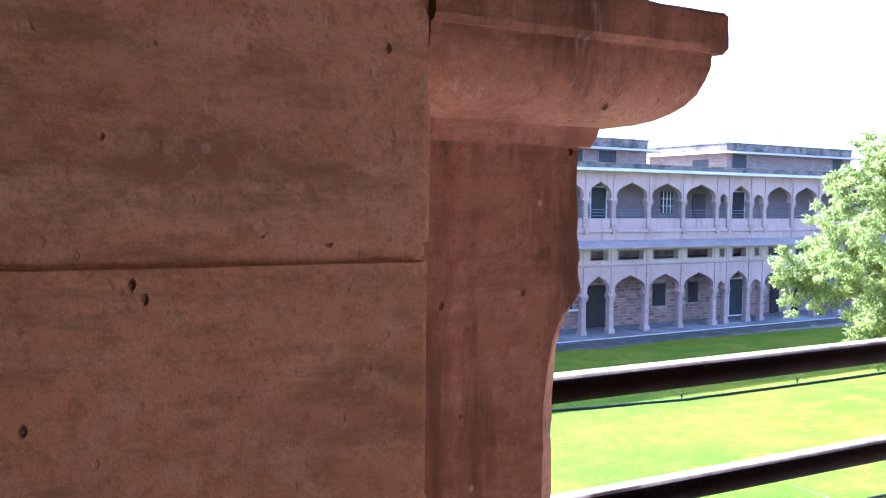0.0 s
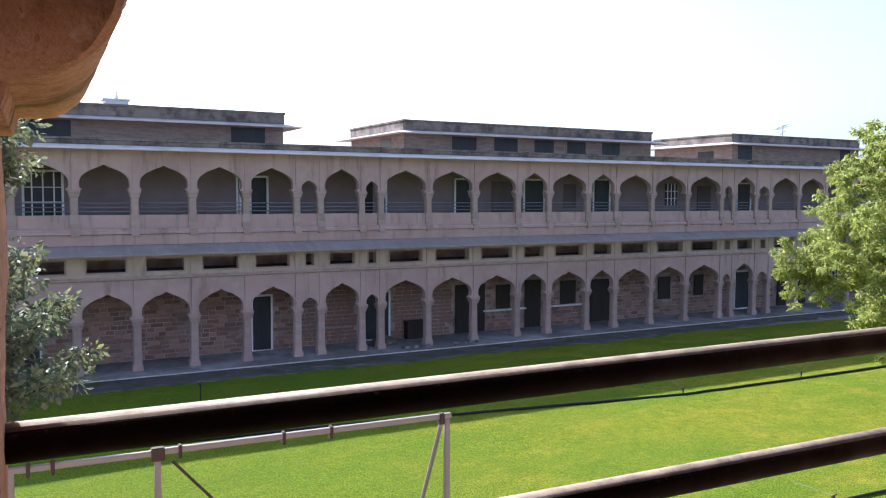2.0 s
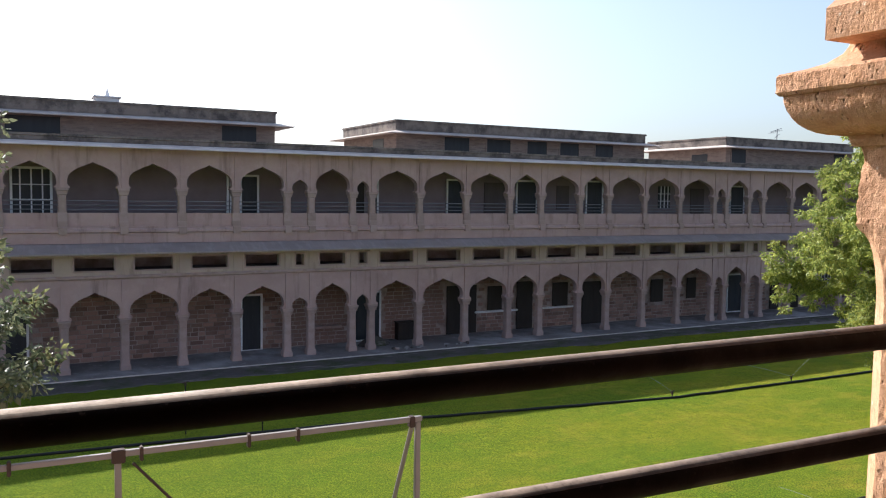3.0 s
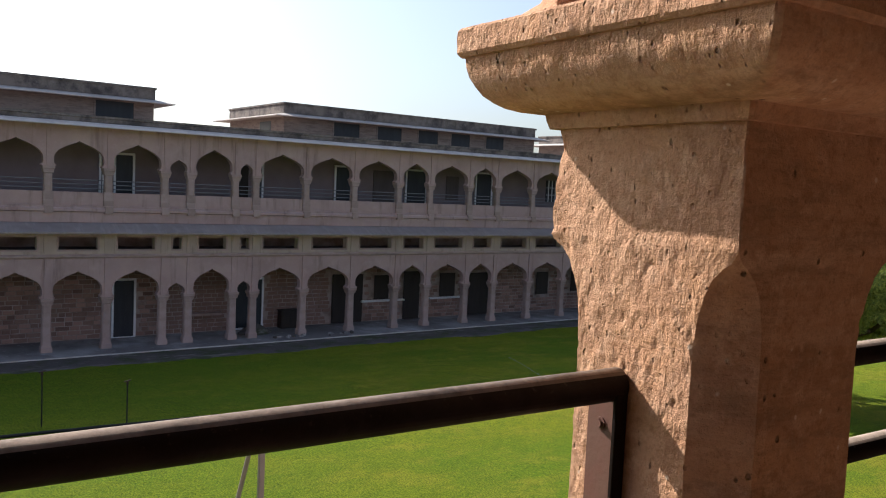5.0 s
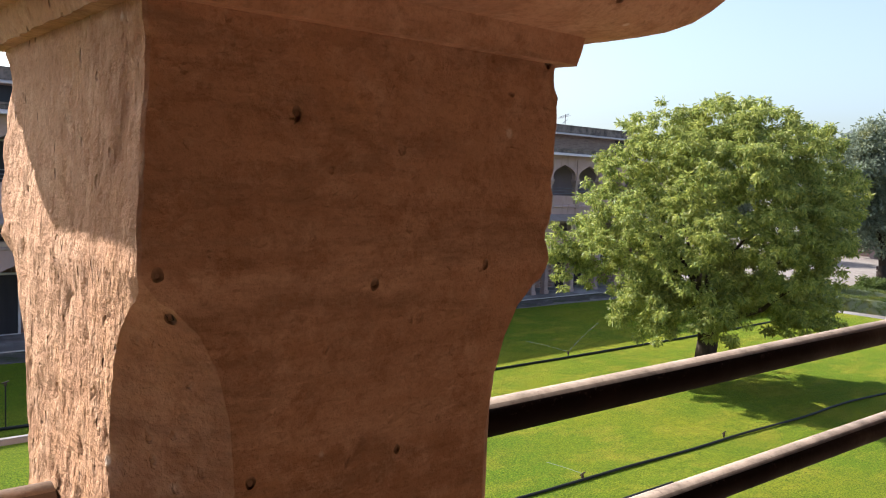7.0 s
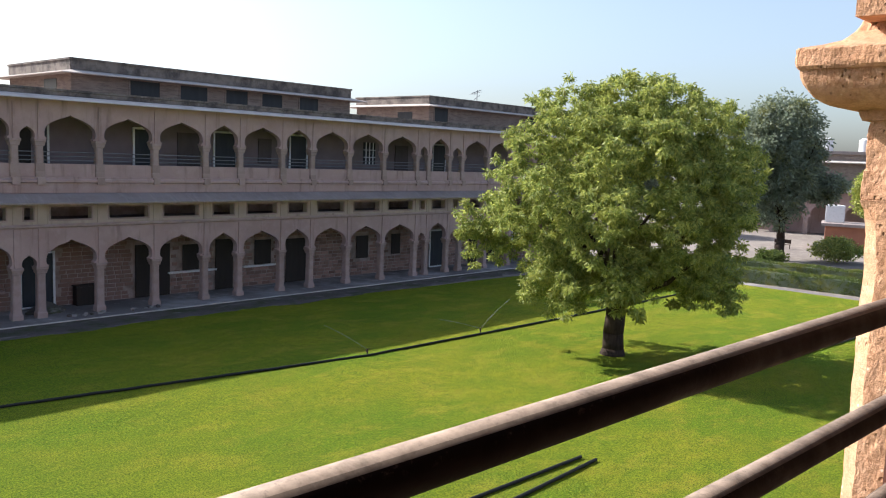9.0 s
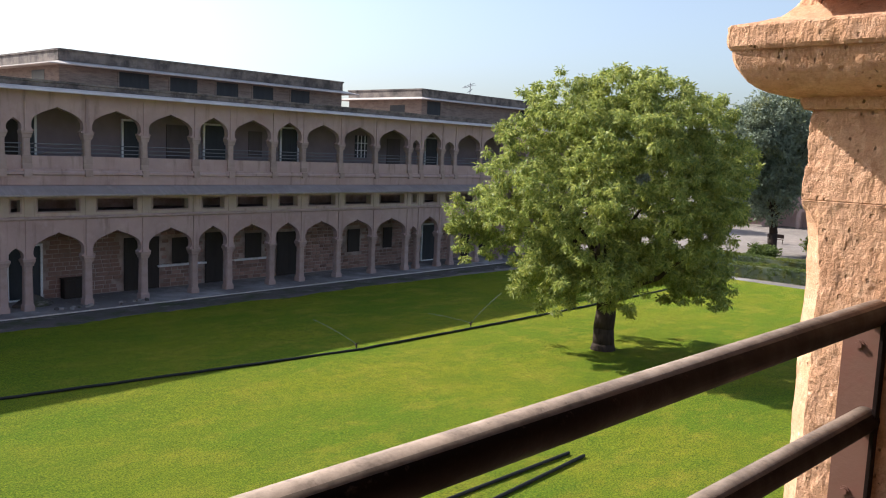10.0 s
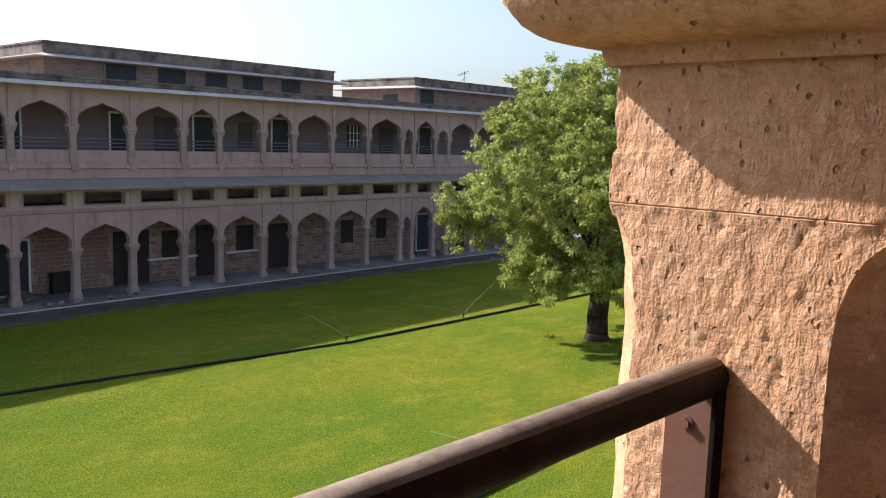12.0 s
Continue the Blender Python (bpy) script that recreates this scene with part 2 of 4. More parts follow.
FRAMEGREY = m.done()

DARKRUBBER = Mat("black_hose_rubber", (0.012, 0.014, 0.013), 0.6).done()
CLIP = Mat("rusted_clip", (0.05, 0.03, 0.022), 0.7).done()
m = Mat("white_door_frame", (0.66, 0.66, 0.68), 0.6)
m.mix(m.ramp(m.noise(0.2, 4), 0.5, 0.7, 0, 0.4), (0.45, 0.44, 0.45))
WHITEPAINT = m.done()
m = Mat("dark_door_wood", (0.022, 0.026, 0.034), 0.5)
m.mix(m.ramp(m.noise(0.3, 4, stretch=(1, 1, 0.2)), 0.4, 0.7, 0, 0.6), (0.04, 0.042, 0.05))
DOORWOOD = m.done()
m = Mat("brown_door_wood", (0.030, 0.022, 0.020), 0.6)
m.mix(m.ramp(m.noise(0.3, 4, stretch=(1, 1, 0.2)), 0.4, 0.7, 0, 0.6), (0.018, 0.013, 0.012))
BROWNWOOD = m.done()
# Lighter, greyer colour than the other door and window leaves.
m = Mat("grey_window_leaf", (0.10, 0.082, 0.085), 0.7)
m.mix(m.ramp(m.noise(0.3, 4, stretch=(1, 1, 0.2)), 0.4, 0.7, 0, 0.6), (0.07, 0.058, 0.06))
GREYLEAF = m.done()
RAILGREY = Mat("grey_rail_paint", (0.17, 0.17, 0.19), 0.5).done()

m = Mat("tree_bark", (0.055, 0.041, 0.033), 0.95, spec=0.1)
m.mix(m.ramp(m.noise(0.10, 5, stretch=(1, 1, 0.25)), 0.4, 0.65, 0, 0.8), (0.03, 0.022, 0.018))
m.relief(m.noise(0.08, 5, stretch=(1, 1, 0.25)), 0.03)
BARK = m.done()


def leaf_material(name, a, b, gloss=0.45):
    m = Mat(name, a, gloss, spec=0.35)
    n = m.t.nodes.new("ShaderNodeNewGeometry")
    m.mix(n.outputs["Random Per Island"], b)
    m.mix(m.ramp(m.noise(1.4, 4), 0.52, 0.68, 0, 0.7), tuple(0.45 * p + 0.55 * q for p, q in zip(a, (0.38, 0.34, 0.035))))
    tr = m.t.nodes.new("ShaderNodeBsdfTranslucent")
    mx = m.t.nodes.new("ShaderNodeMixShader")
    mx.inputs[0].default_value = 0.48
    m.t.links.new(m.col, tr.inputs[0])
    out = m.t.nodes["Material Output"]
    m.t.links.new(m.b.outputs[0], mx.inputs[1])
    m.t.links.new(tr.outputs[0], mx.inputs[2])
    m.t.links.new(mx.outputs[0], out.inputs[0])
    return m.done()


LEAF = leaf_material("neem_leaves", (0.155, 0.22, 0.058), (0.47, 0.485, 0.122))
# Paler, greyer leaf colours carry the distance haze over the far trees.
LEAFDARK = leaf_material("hazed_tree_leaves", (0.14, 0.175, 0.125), (0.27, 0.31, 0.22))
LEAFSHRUB = leaf_material("broad_shrub_leaves", (0.08, 0.105, 0.065), (0.19, 0.20, 0.12), 0.45)
LEAFHEDGE = leaf_material("hedge_leaves", (0.06, 0.10, 0.022), (0.13, 0.16, 0.04))


# ---------------------------------------------------------------- building helpers
def part(name, bm, material, parent=None, label="", smooth=False):
    me = bpy.data.meshes.new(name)
    bm.to_mesh(me)
    bm.free()
    me.materials.append(material)
    if smooth:
        me.shade_smooth()
    ob = new(name, me)
    if parent:
        ob.parent = parent
    if label:
        ob["label"] = label
    return ob


def mesh_part(name, verts, faces, material, parent=None, label="", smooth=False):
    me = bpy.data.meshes.new(name)
    me.from_pydata(verts, [], faces)
    me.materials.append(material)
    if smooth:
        me.shade_smooth()
        me.set_sharp_from_angle(angle=radians(27))
    ob = new(name, me)
    if parent:
        ob.parent = parent
    if label:
        ob["label"] = label
    return ob


def box(bm, x0, x1, y0, y1, z0, z1, bevel=0.0):
    r = bmesh.ops.create_cube(bm, size=1.0)
    vs = r["verts"]
    bmesh.ops.scale(bm, vec=(x1 - x0, y1 - y0, z1 - z0), verts=vs)
    bmesh.ops.translate(bm, vec=((x0 + x1) / 2, (y0 + y1) / 2, (z0 + z1) / 2), verts=vs)
    if bevel:
        es = list({e for v in vs for e in v.link_edges})
        bmesh.ops.bevel(bm, geom=es, offset=bevel, segments=2, affect="EDGES")
    return bm


def boxed(*a, **k):
    return box(bmesh.new(), *a, **k)


def tube(bm, p, q, r, n=12, r2=None, caps=True):
    p, q = Vector(p), Vector(q)
    m = Matrix.Translation((p + q) / 2) @ (q - p).to_track_quat("Z", "Y").to_matrix().to_4x4()
    bmesh.ops.create_cone(bm, cap_ends=caps, segments=n, radius1=r, radius2=r if r2 is None else r2, depth=(q - p).length, matrix=m)
    return bm


def extrude_outline(pts, y0, y1):
    """A slab from an outline in the x-z plane."""
    bm = bmesh.new()
    front = [bm.verts.new((x, y0, z)) for x, z in pts]
    back = [bm.verts.new((x, y1, z)) for x, z in pts]
    n = len(pts)
    bm.faces.new(front)
    bm.faces.new(back[::-1])
    for i in range(n):
        j = (i + 1) % n
        bm.faces.new((front[j], front[i], back[i], back[j]))
    bmesh.ops.recalc_face_normals(bm, faces=bm.faces)
    bmesh.ops.triangulate(bm, faces=bm.faces)
    return bm


def sweep_profile(pts, x0, x1):
    """A moulding along x from a profile in the y-z plane."""
    bm = bmesh.new()
    a = [bm.verts.new((x0, y, z)) for y, z in pts]
    b = [bm.verts.new((x1, y, z)) for y, z in pts]
    n = len(pts)
    bm.faces.new(a)
    bm.faces.new(b[::-1])
    for i in range(n):
        j = (i + 1) % n
        bm.faces.new((a[j], a[i], b[i], b[j]))
    bmesh.ops.recalc_face_normals(bm, faces=bm.faces)
    return bm


def empty(name, m, label, category, group="", kind=""):
    ob = new(name)
    ob.matrix_world = m
    return tagged(ob, label, category, group, kind)


def arch_side(w, h, n=9):
    """Right half of a pointed arch with rounded shoulders: from the spring to the apex, relative to its centre and spring."""
    pts = [(w * 0.90, 0.0), (w * 0.90, h * 0.05), (w * 0.97, h * 0.09), (w, h * 0.16)]
    pts += [(w * a, h * b) for a, b in ((1.0, 0.30), (0.975, 0.42), (0.91, 0.53), (0.80, 0.63), (0.64, 0.725), (0.46, 0.81), (0.27, 0.88), (0.12, 0.935), (0.0, 1.0))]
    return pts


def arch_panel(x0, x1, half, spring, apex, top):
    c = (x0 + x1) / 2
    side = arch_side(half, apex - spring)
    right = [(c + a, spring + b) for a, b in side]
    left = [(c - a, spring + b) for a, b in reversed(side[:-1])]
    return [(x0, spring), (x0, top), (x1, top), (x1, spring)] + right + left


# ---------------------------------------------------------------- ground
def sheet(name, x0, x1, y0, y1, nx, ny, z, mat, bump=0.0):
    vs, fs = [], []
    for j in range(ny + 1):
        for i in range(nx + 1):
            x, y = x0 + (x1 - x0) * i / nx, y0 + (y1 - y0) * j / ny
            vs.append((x, y, z + bump * (noise.noise((x * 0.2, y * 0.2, 0)) + 0.4 * noise.noise((x * 0.9, y * 0.9, 3)))))
    for j in range(ny):
        for i in range(nx):
            a = j * (nx + 1) + i
            fs.append((a, a + 1, a + nx + 2, a + nx + 1))
    return mesh_part(name, vs, fs, mat, None, "", True)


tagged(sheet("ground", -900, 1100, -900, 1400, 40, 40, -0.06, EARTH), "pale dry earth ground reaching to the horizon", "ground", kind="structure")
tagged(sheet("lawn", -40, 57.0, 2.2, 36.2, 194, 68, 0.0, LAWN, 0.025), "mown green courtyard lawn with dry yellow patches", "lawn", kind="structure")

# ---------------------------------------------------------------- arcade building across the lawn
COLS = [-16.7, -14.3, -11.9, -9.54, -7.20, -4.81, -2.39, 0.0, 2.41, 3.58, 5.70, 6.73, 9.37, 12.11, 14.83, 16.88, 19.58, 21.64, 24.39,
        27.20, 30.12, 31.17, 33.21, 34.52, 37.25, 39.93, 42.6, 45.3, 48.0]
LEFT, RIGHT = COLS[0], COLS[-1]
hall = empty("arcade_building", pose(9.089, 38.475, -0.165, 0, 0, 2.36) @ Matrix.Diagonal((1.0137, 1.012, 1.012, 1)), "two-storey brown sandstone building with pointed-arch arcades and roof pavilions", "building")
DEPTH = 2.2            # of the verandas
Z = dict(plinth=0.22, lcap=2.50, lapex=3.64, string=4.27, vent0=4.56, vent1=5.09, eave=5.32, floor=6.44, sill=7.01, ucap=8.06, uapex=9.15, roof=9.82, top=10.23)


def facade_column(u, z0, z1, half, parent, name="column"):
    """A square shaft on a block base, with chamfered neck and stepped capital."""
    bm = bmesh.new()
    prof = [(z0, half * 1.18), (z0 + 0.22, half * 1.18), (z0 + 0.27, half * 1.02), (z0 + 0.34, half), (z1 - 0.46, half * 0.90), (z1 - 0.30, half * 0.94),
            (z1 - 0.28, half * 1.10), (z1 - 0.22, half * 1.14), (z1 - 0.12, half * 1.30), (z1 - 0.10, half * 1.40), (z1, half * 1.40)]
    rings = []
    for z, r in prof:
        c = r * 0.28 if z0 + 0.3 < z < z1 - 0.29 else r * 0.06
        ring = [(r, -r + c), (r, r - c), (r - c, r), (-r + c, r), (-r, r - c), (-r, -r + c), (-r + c, -r), (r - c, -r)]
        rings.append([bm.verts.new((x, y, z)) for x, y in ring])
    for a, b in zip(rings, rings[1:]):
        for i in range(8):
            bm.faces.new((a[i], a[(i + 1) % 8], b[(i + 1) % 8], b[i]))
    bm.faces.new(rings[-1])
    bm.faces.new(rings[0][::-1])
    me = bpy.data.meshes.new(name)
    bm.to_mesh(me)
    bm.free()
    me.materials.append(COLUMN)
    return me


low_col = facade_column(0, Z["plinth"], Z["lcap"], 0.188, hall)
up_col = facade_column(0, Z["floor"], Z["ucap"], 0.172, hall)
for u in COLS:
    for me in (low_col, up_col):
        ob = new("column", me)
        ob.parent, ob.location = hall, (u, 0.0, 0.0)

bays = list(zip(COLS, COLS[1:]))
for a, b in bays:
    w = b - a
    small = w < 1.4
    half = w / 2 - 0.20
    mid = (a + b) / 2
    # lower arch wall, then the band with its vent
    part("arch_wall", extrude_outline(arch_panel(a, b, half, Z["lcap"], 3.03 if small else Z["lapex"], Z["string"]), -0.17, 0.17), FACADE, hall)
    vh = 0.19 if small else w / 2 - 0.42
    bm = bmesh.new()
    box(bm, a, mid - vh, -0.16, 0.18, Z["string"], Z["eave"] + 0.3)
    box(bm, mid + vh, b, -0.16, 0.18, Z["string"], Z["eave"] + 0.3)
    box(bm, mid - vh, mid + vh, -0.16, 0.18, Z["string"], Z["vent0"])
    box(bm, mid - vh, mid + vh, -0.16, 0.18, Z["vent1"], Z["eave"] + 0.3)
    part("vent_wall", bm, BAND, hall)
    bm = bmesh.new()
    for x0, x1, z0, z1 in ((mid - vh - 0.07, mid + vh + 0.07, Z["vent1"] + 0.004, Z["vent1"] + 0.06), (mid - vh - 0.07, mid + vh + 0.07, Z["vent0"] - 0.07, Z["vent0"] - 0.004),
                           (mid - vh - 0.07, mid - vh - 0.004, Z["vent0"], Z["vent1"]), (mid + vh + 0.004, mid + vh + 0.07, Z["vent0"], Z["vent1"])):
        box(bm, x0, x1, -0.19, -0.157, z0, z1)
    part("vent_frame", bm, COLUMN, hall)
    # upper arch wall and its solid breast wall
    part("arch_wall", extrude_outline(arch_panel(a, b, half, Z["ucap"], 8.60 if small else Z["uapex"], Z["roof"]), -0.16, 0.16), FACADE, hall)
    part("breast_wall", boxed(a + 0.19, b - 0.19, -0.09, 0.08, Z["floor"], Z["sill"], bevel=0.012), FACADE, hall)
    rail = part("railing", tube(tube(tube(bmesh.new(), (a + 0.1, 0, 7.16), (b - 0.1, 0, 7.16), 0.02, 6), (a + 0.1, 0, 7.34), (b - 0.1, 0, 7.34), 0.02, 6),
                                (a + 0.1, 0, 7.52), (b - 0.1, 0, 7.52), 0.022, 6), RAILGREY, hall, "thin grey pipe rails")
# shallow pilaster strips that carry the columns' line up the wall
for u in COLS:
    part("pilaster_strip", boxed(u - 0.13, u + 0.13, -0.225, -0.157, Z["lcap"], 4.18, bevel=0.01), FACADE, hall)
    part("pilaster_strip", boxed(u - 0.09, u + 0.09, -0.205, -0.157, Z["ucap"], 9.60, bevel=0.01), FACADE, hall)
    part("pilaster_strip", boxed(u - 0.15, u + 0.15, -0.195, -0.157, Z["string"] + 0.08, Z["eave"] - 0.05, bevel=0.01), BAND, hall)
    part("pedestal", boxed(u - 0.20, u + 0.20, -0.20, 0.06, Z["floor"] + 0.003, Z["sill"] + 0.02, bevel=0.014), COLUMN, hall)
    part("cornice_block", boxed(u - 0.17, u + 0.17, -0.305, -0.155, 6.10, 6.42, bevel=0.014), COLUMN, hall)

part("string_course", sweep_profile([(0.0, 4.20), (-0.22, 4.20), (-0.27, 4.25), (-0.27, 4.31), (-0.2, 4.36), (0.0, 4.36)], LEFT, RIGHT), COLUMN, hall)
part("lower_eave", sweep_profile([(0.1, 5.72), (-0.30, 5.70), (-1.02, 5.36), (-1.02, 5.29), (-0.30, 5.58), (0.1, 5.58)], LEFT - 0.4, RIGHT + 0.4), SLAB, hall, "sloping grey stone slab eave")
part("floor_cornice", sweep_profile([(0.2, 5.72), (-0.16, 5.72), (-0.18, 6.16), (-0.27, 6.20), (-0.27, 6.30), (-0.20, 6.36), (-0.20, 6.44), (0.2, 6.44)], LEFT, RIGHT), FACADE, hall)
part("roof_eave", sweep_profile([(0.3, 9.98), (-0.30, 9.96), (-0.82, 9.78), (-0.82, 9.742), (-0.30, 9.782), (0.3, 9.79)], LEFT - 0.4, RIGHT + 0.4), EAVE, hall, "pale stone slab eave below the parapet")
part("parapet", sweep_profile([(0.35, 9.98), (-0.17, 9.98), (-0.17, 10.15), (-0.22, 10.17), (-0.22, 10.26), (0.38, 10.26)], LEFT, RIGHT), PARAPET, hall, "blackened weathered stone parapet")
part("roof", boxed(LEFT, RIGHT, 0.36, 14.0, 9.85, 10.0), TERRACE, hall)
part("veranda_floor", boxed(LEFT, RIGHT, -0.35, DEPTH + 0.2, 0.0, Z["plinth"]), APRON, hall)
part("veranda_kerb", boxed(LEFT, RIGHT, -1.50, -1.403, 0.0, 0.242, bevel=0.014), EAVE, hall, "pale worn kerb stone along the veranda")
# Unseen slab below the vents, added to keep light out of them.
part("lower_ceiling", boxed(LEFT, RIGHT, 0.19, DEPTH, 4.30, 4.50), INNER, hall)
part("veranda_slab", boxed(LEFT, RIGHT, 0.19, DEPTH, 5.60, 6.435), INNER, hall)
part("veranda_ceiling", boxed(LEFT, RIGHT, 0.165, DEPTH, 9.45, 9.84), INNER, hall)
part("end_wall", boxed(LEFT - 0.4, LEFT - 0.003, -0.2, 14.0, 0.0, 9.84), FACADE, hall)
part("end_wall", boxed(RIGHT + 0.003, RIGHT + 0.4, -0.2, 14.0, 0.0, 9.84), FACADE, hall)
part("rear_wall", boxed(LEFT, RIGHT, 13.6, 14.0, 0.0, 9.84), FACADE, hall)
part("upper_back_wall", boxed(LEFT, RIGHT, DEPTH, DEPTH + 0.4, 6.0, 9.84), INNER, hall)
back_wall = part("lower_back_wall", boxed(LEFT, RIGHT, DEPTH + 0.03, DEPTH + 0.4, 0.0, 5.9), MORTAR, hall)

# doors and windows in the back walls: centre, width, sill, head, frame colour
OPEN_LOW = [(1.30, 0.9, 0.24, 2.90, 1), (7.43, 1.40, 0.30, 2.78, 1), (12.65, 0.85, 0.24, 2.93, 0), (13.75, 0.75, 0.24, 2.93, 0),
            (15.35, 0.95, 1.45, 2.82, 0), (17.40, 1.10, 0.24, 3.0, 0), (19.95, 1.1, 1.45, 2.85, 0), (22.35, 1.5, 0.24, 2.82, 0), (27.6, 1.0, 1.3, 2.75, 0),
            (30.6, 0.8, 1.4, 2.75, 0), (34.6, 1.3, 0.30, 2.78, 1), (38.6, 0.9, 0.24, 2.8, 0), (40.6, 1.0, 0.24, 2.8, 0), (43.9, 1.2, 1.2, 2.7, 1), (-9.0, 0.9, 0.24, 2.8, 1)]
OPEN_UP = [(-8.25, 1.45, 6.9, 8.85, 1), (1.22, 0.75, 6.46, 8.72, 1), (0.24, 0.05, 6.46, 8.66, 1), (6.95, 0.6, 6.46, 8.6, 0), (7.78, 0.35, 6.46, 8.7, 1), (12.7, 1.0, 6.46, 8.75, 1),
           (17.4, 1.3, 6.46, 8.78, 2), (22.35, 1.15, 6.46, 8.85, 1), (28.0, 1.0, 7.3, 8.7, 3), (34.55, 1.2, 6.46, 8.75, 1), (15.3, 1.5, 6.9, 8.7, 4), (20.0, 0.9, 7.2, 8.6, 4), (30.9, 1.2, 6.6, 8.6, 4)]


def opening(c, w, z0, z1, style, y):
    """A leaf in a frame, standing 3 cm proud of the wall."""
    door = z0 < 0.5 or 6.4 < z0 < 6.6
    leaf = part("door" if door else "window", boxed(c - w / 2, c + w / 2, y - 0.02, y + 0.02, z0, z1), GREYLEAF if style == 4 else DOORWOOD if style else BROWNWOOD, hall,
                "dark closed door leaf" if door else "dark window")
    if style in (1, 2):
        f = 0.10
        bm = bmesh.new()
        box(bm, c - w / 2 - f, c - w / 2, y - 0.07, y + 0.02, z0 - 0.03, z1 + f)
        box(bm, c + w / 2, c + w / 2 + f, y - 0.07, y + 0.02, z0 - 0.03, z1 + f)
        box(bm, c - w / 2, c + w / 2, y - 0.07, y + 0.02, z1, z1 + f)
        if z0 < 1 or not door:
            box(bm, c - w / 2, c + w / 2, y - 0.07, y + 0.02, z0 - 0.06, z0 + 0.02)
        part("frame", bm, WHITEPAINT, leaf, "white painted frame")
    if style == 3 or (not door and style == 1):
        bm = bmesh.new()
        for k in (-0.3, 0.0, 0.3):
            box(bm, c + k * w - 0.03, c + k * w + 0.03, y - 0.05, y - 0.021, z0, z1)
        for k in (0.33, 0.66):
            box(bm, c - w / 2, c + w / 2, y - 0.047, y - 0.024, z0 + k * (z1 - z0) - 0.02, z0 + k * (z1 - z0) + 0.02)
        part("glazing_bar", bm, WHITEPAINT, leaf)
    # two sunk panels on a leaf
    if door and w > 0.5:
        for k in (-0.25, 0.25):
            part("panel", boxed(c + k * w - w * 0.18, c + k * w + w * 0.18, y - 0.035, y - 0.021, z0 + 0.25, z1 - 0.3, bevel=0.008), DOORWOOD if style else BROWNWOOD, leaf)


for o in OPEN_LOW:
    opening(*o, DEPTH - 0.05)
for o in OPEN_UP:
    opening(*o, DEPTH - 0.03)
# white ledges under two windows and a stone bench
for u0, u1 in ((14.0, 15.9), (16.2, 16.85), (18.6, 20.9)):
    part("window_ledge", boxed(u0, u1, DEPTH - 0.22, DEPTH + 0.02, 1.33, 1.43, bevel=0.012), WHITEPAINT, hall, "whitewashed stone ledge")
part("wall_bench", boxed(4.3, 5.9, DEPTH - 0.45, DEPTH + 0.02, 1.10, 1.22, bevel=0.012), COLUMN, hall, "stone shelf fixed to the wall")

# rough coursed stones of the lower back wall
rng = random.Random(5)
vs, fs = [], []
BLOCK_FACES = [(4, 5, 6, 7), (0, 1, 5, 4), (1, 2, 6, 5), (2, 3, 7, 6), (3, 0, 4, 7)]


def stone_block(w, h):
    """Corners of one rough block, its back lower edge at the origin."""
    d, g = -rng.uniform(0.010, 0.028), 0.020
    j = lambda: rng.uniform(-0.010, 0.010)
    return [(g, 0, g), (w - g, 0, g), (w - g, 0, h - g), (g, 0, h - g), (2 * g + j(), d, 2 * g + j()), (w - 2 * g + j(), d, 2 * g + j()), (w - 2 * g + j(), d, h - 2 * g + j()), (2 * g + j(), d, h - 2 * g + j())]


shared = []
for k in range(14):
    me = bpy.data.meshes.new("stone")
    w, h = 0.30 + 0.025 * k, 0.21
    me.from_pydata(stone_block(w, h), [], BLOCK_FACES)
    me.materials.append(MASONRY)
    shared.append((w, me))
single = []
z = 0.24
while z < 3.8:
    u = LEFT
    while u < RIGHT:
        w, me = rng.choice(shared)
        if not any(abs(u + w / 2 - c) < (w + ow) / 2 + 0.05 and z < z1 + 0.05 and z + 0.21 > z0 - 0.05 for c, ow, z0, z1, st in OPEN_LOW):
            if 2.6 < u < 12.0 and len(single) < 300:
                single.append((u, z, me))
            else:
                i = len(vs)
                vs += [(u + x, DEPTH + 0.03 + y, z + zz) for x, y, zz in stone_block(w, 0.21)]
                fs += [tuple(i + q for q in f) for f in BLOCK_FACES]
        u += w
    z += 0.21
tagged(mesh_part("masonry", vs, fs, MASONRY, hall, "rough reddish coursed stones with pale mortar"), kind="stuff")
for u, z, me in single:
    ob = new("stone", me)
    ob.parent, ob.location = back_wall, (u, DEPTH + 0.03, z)


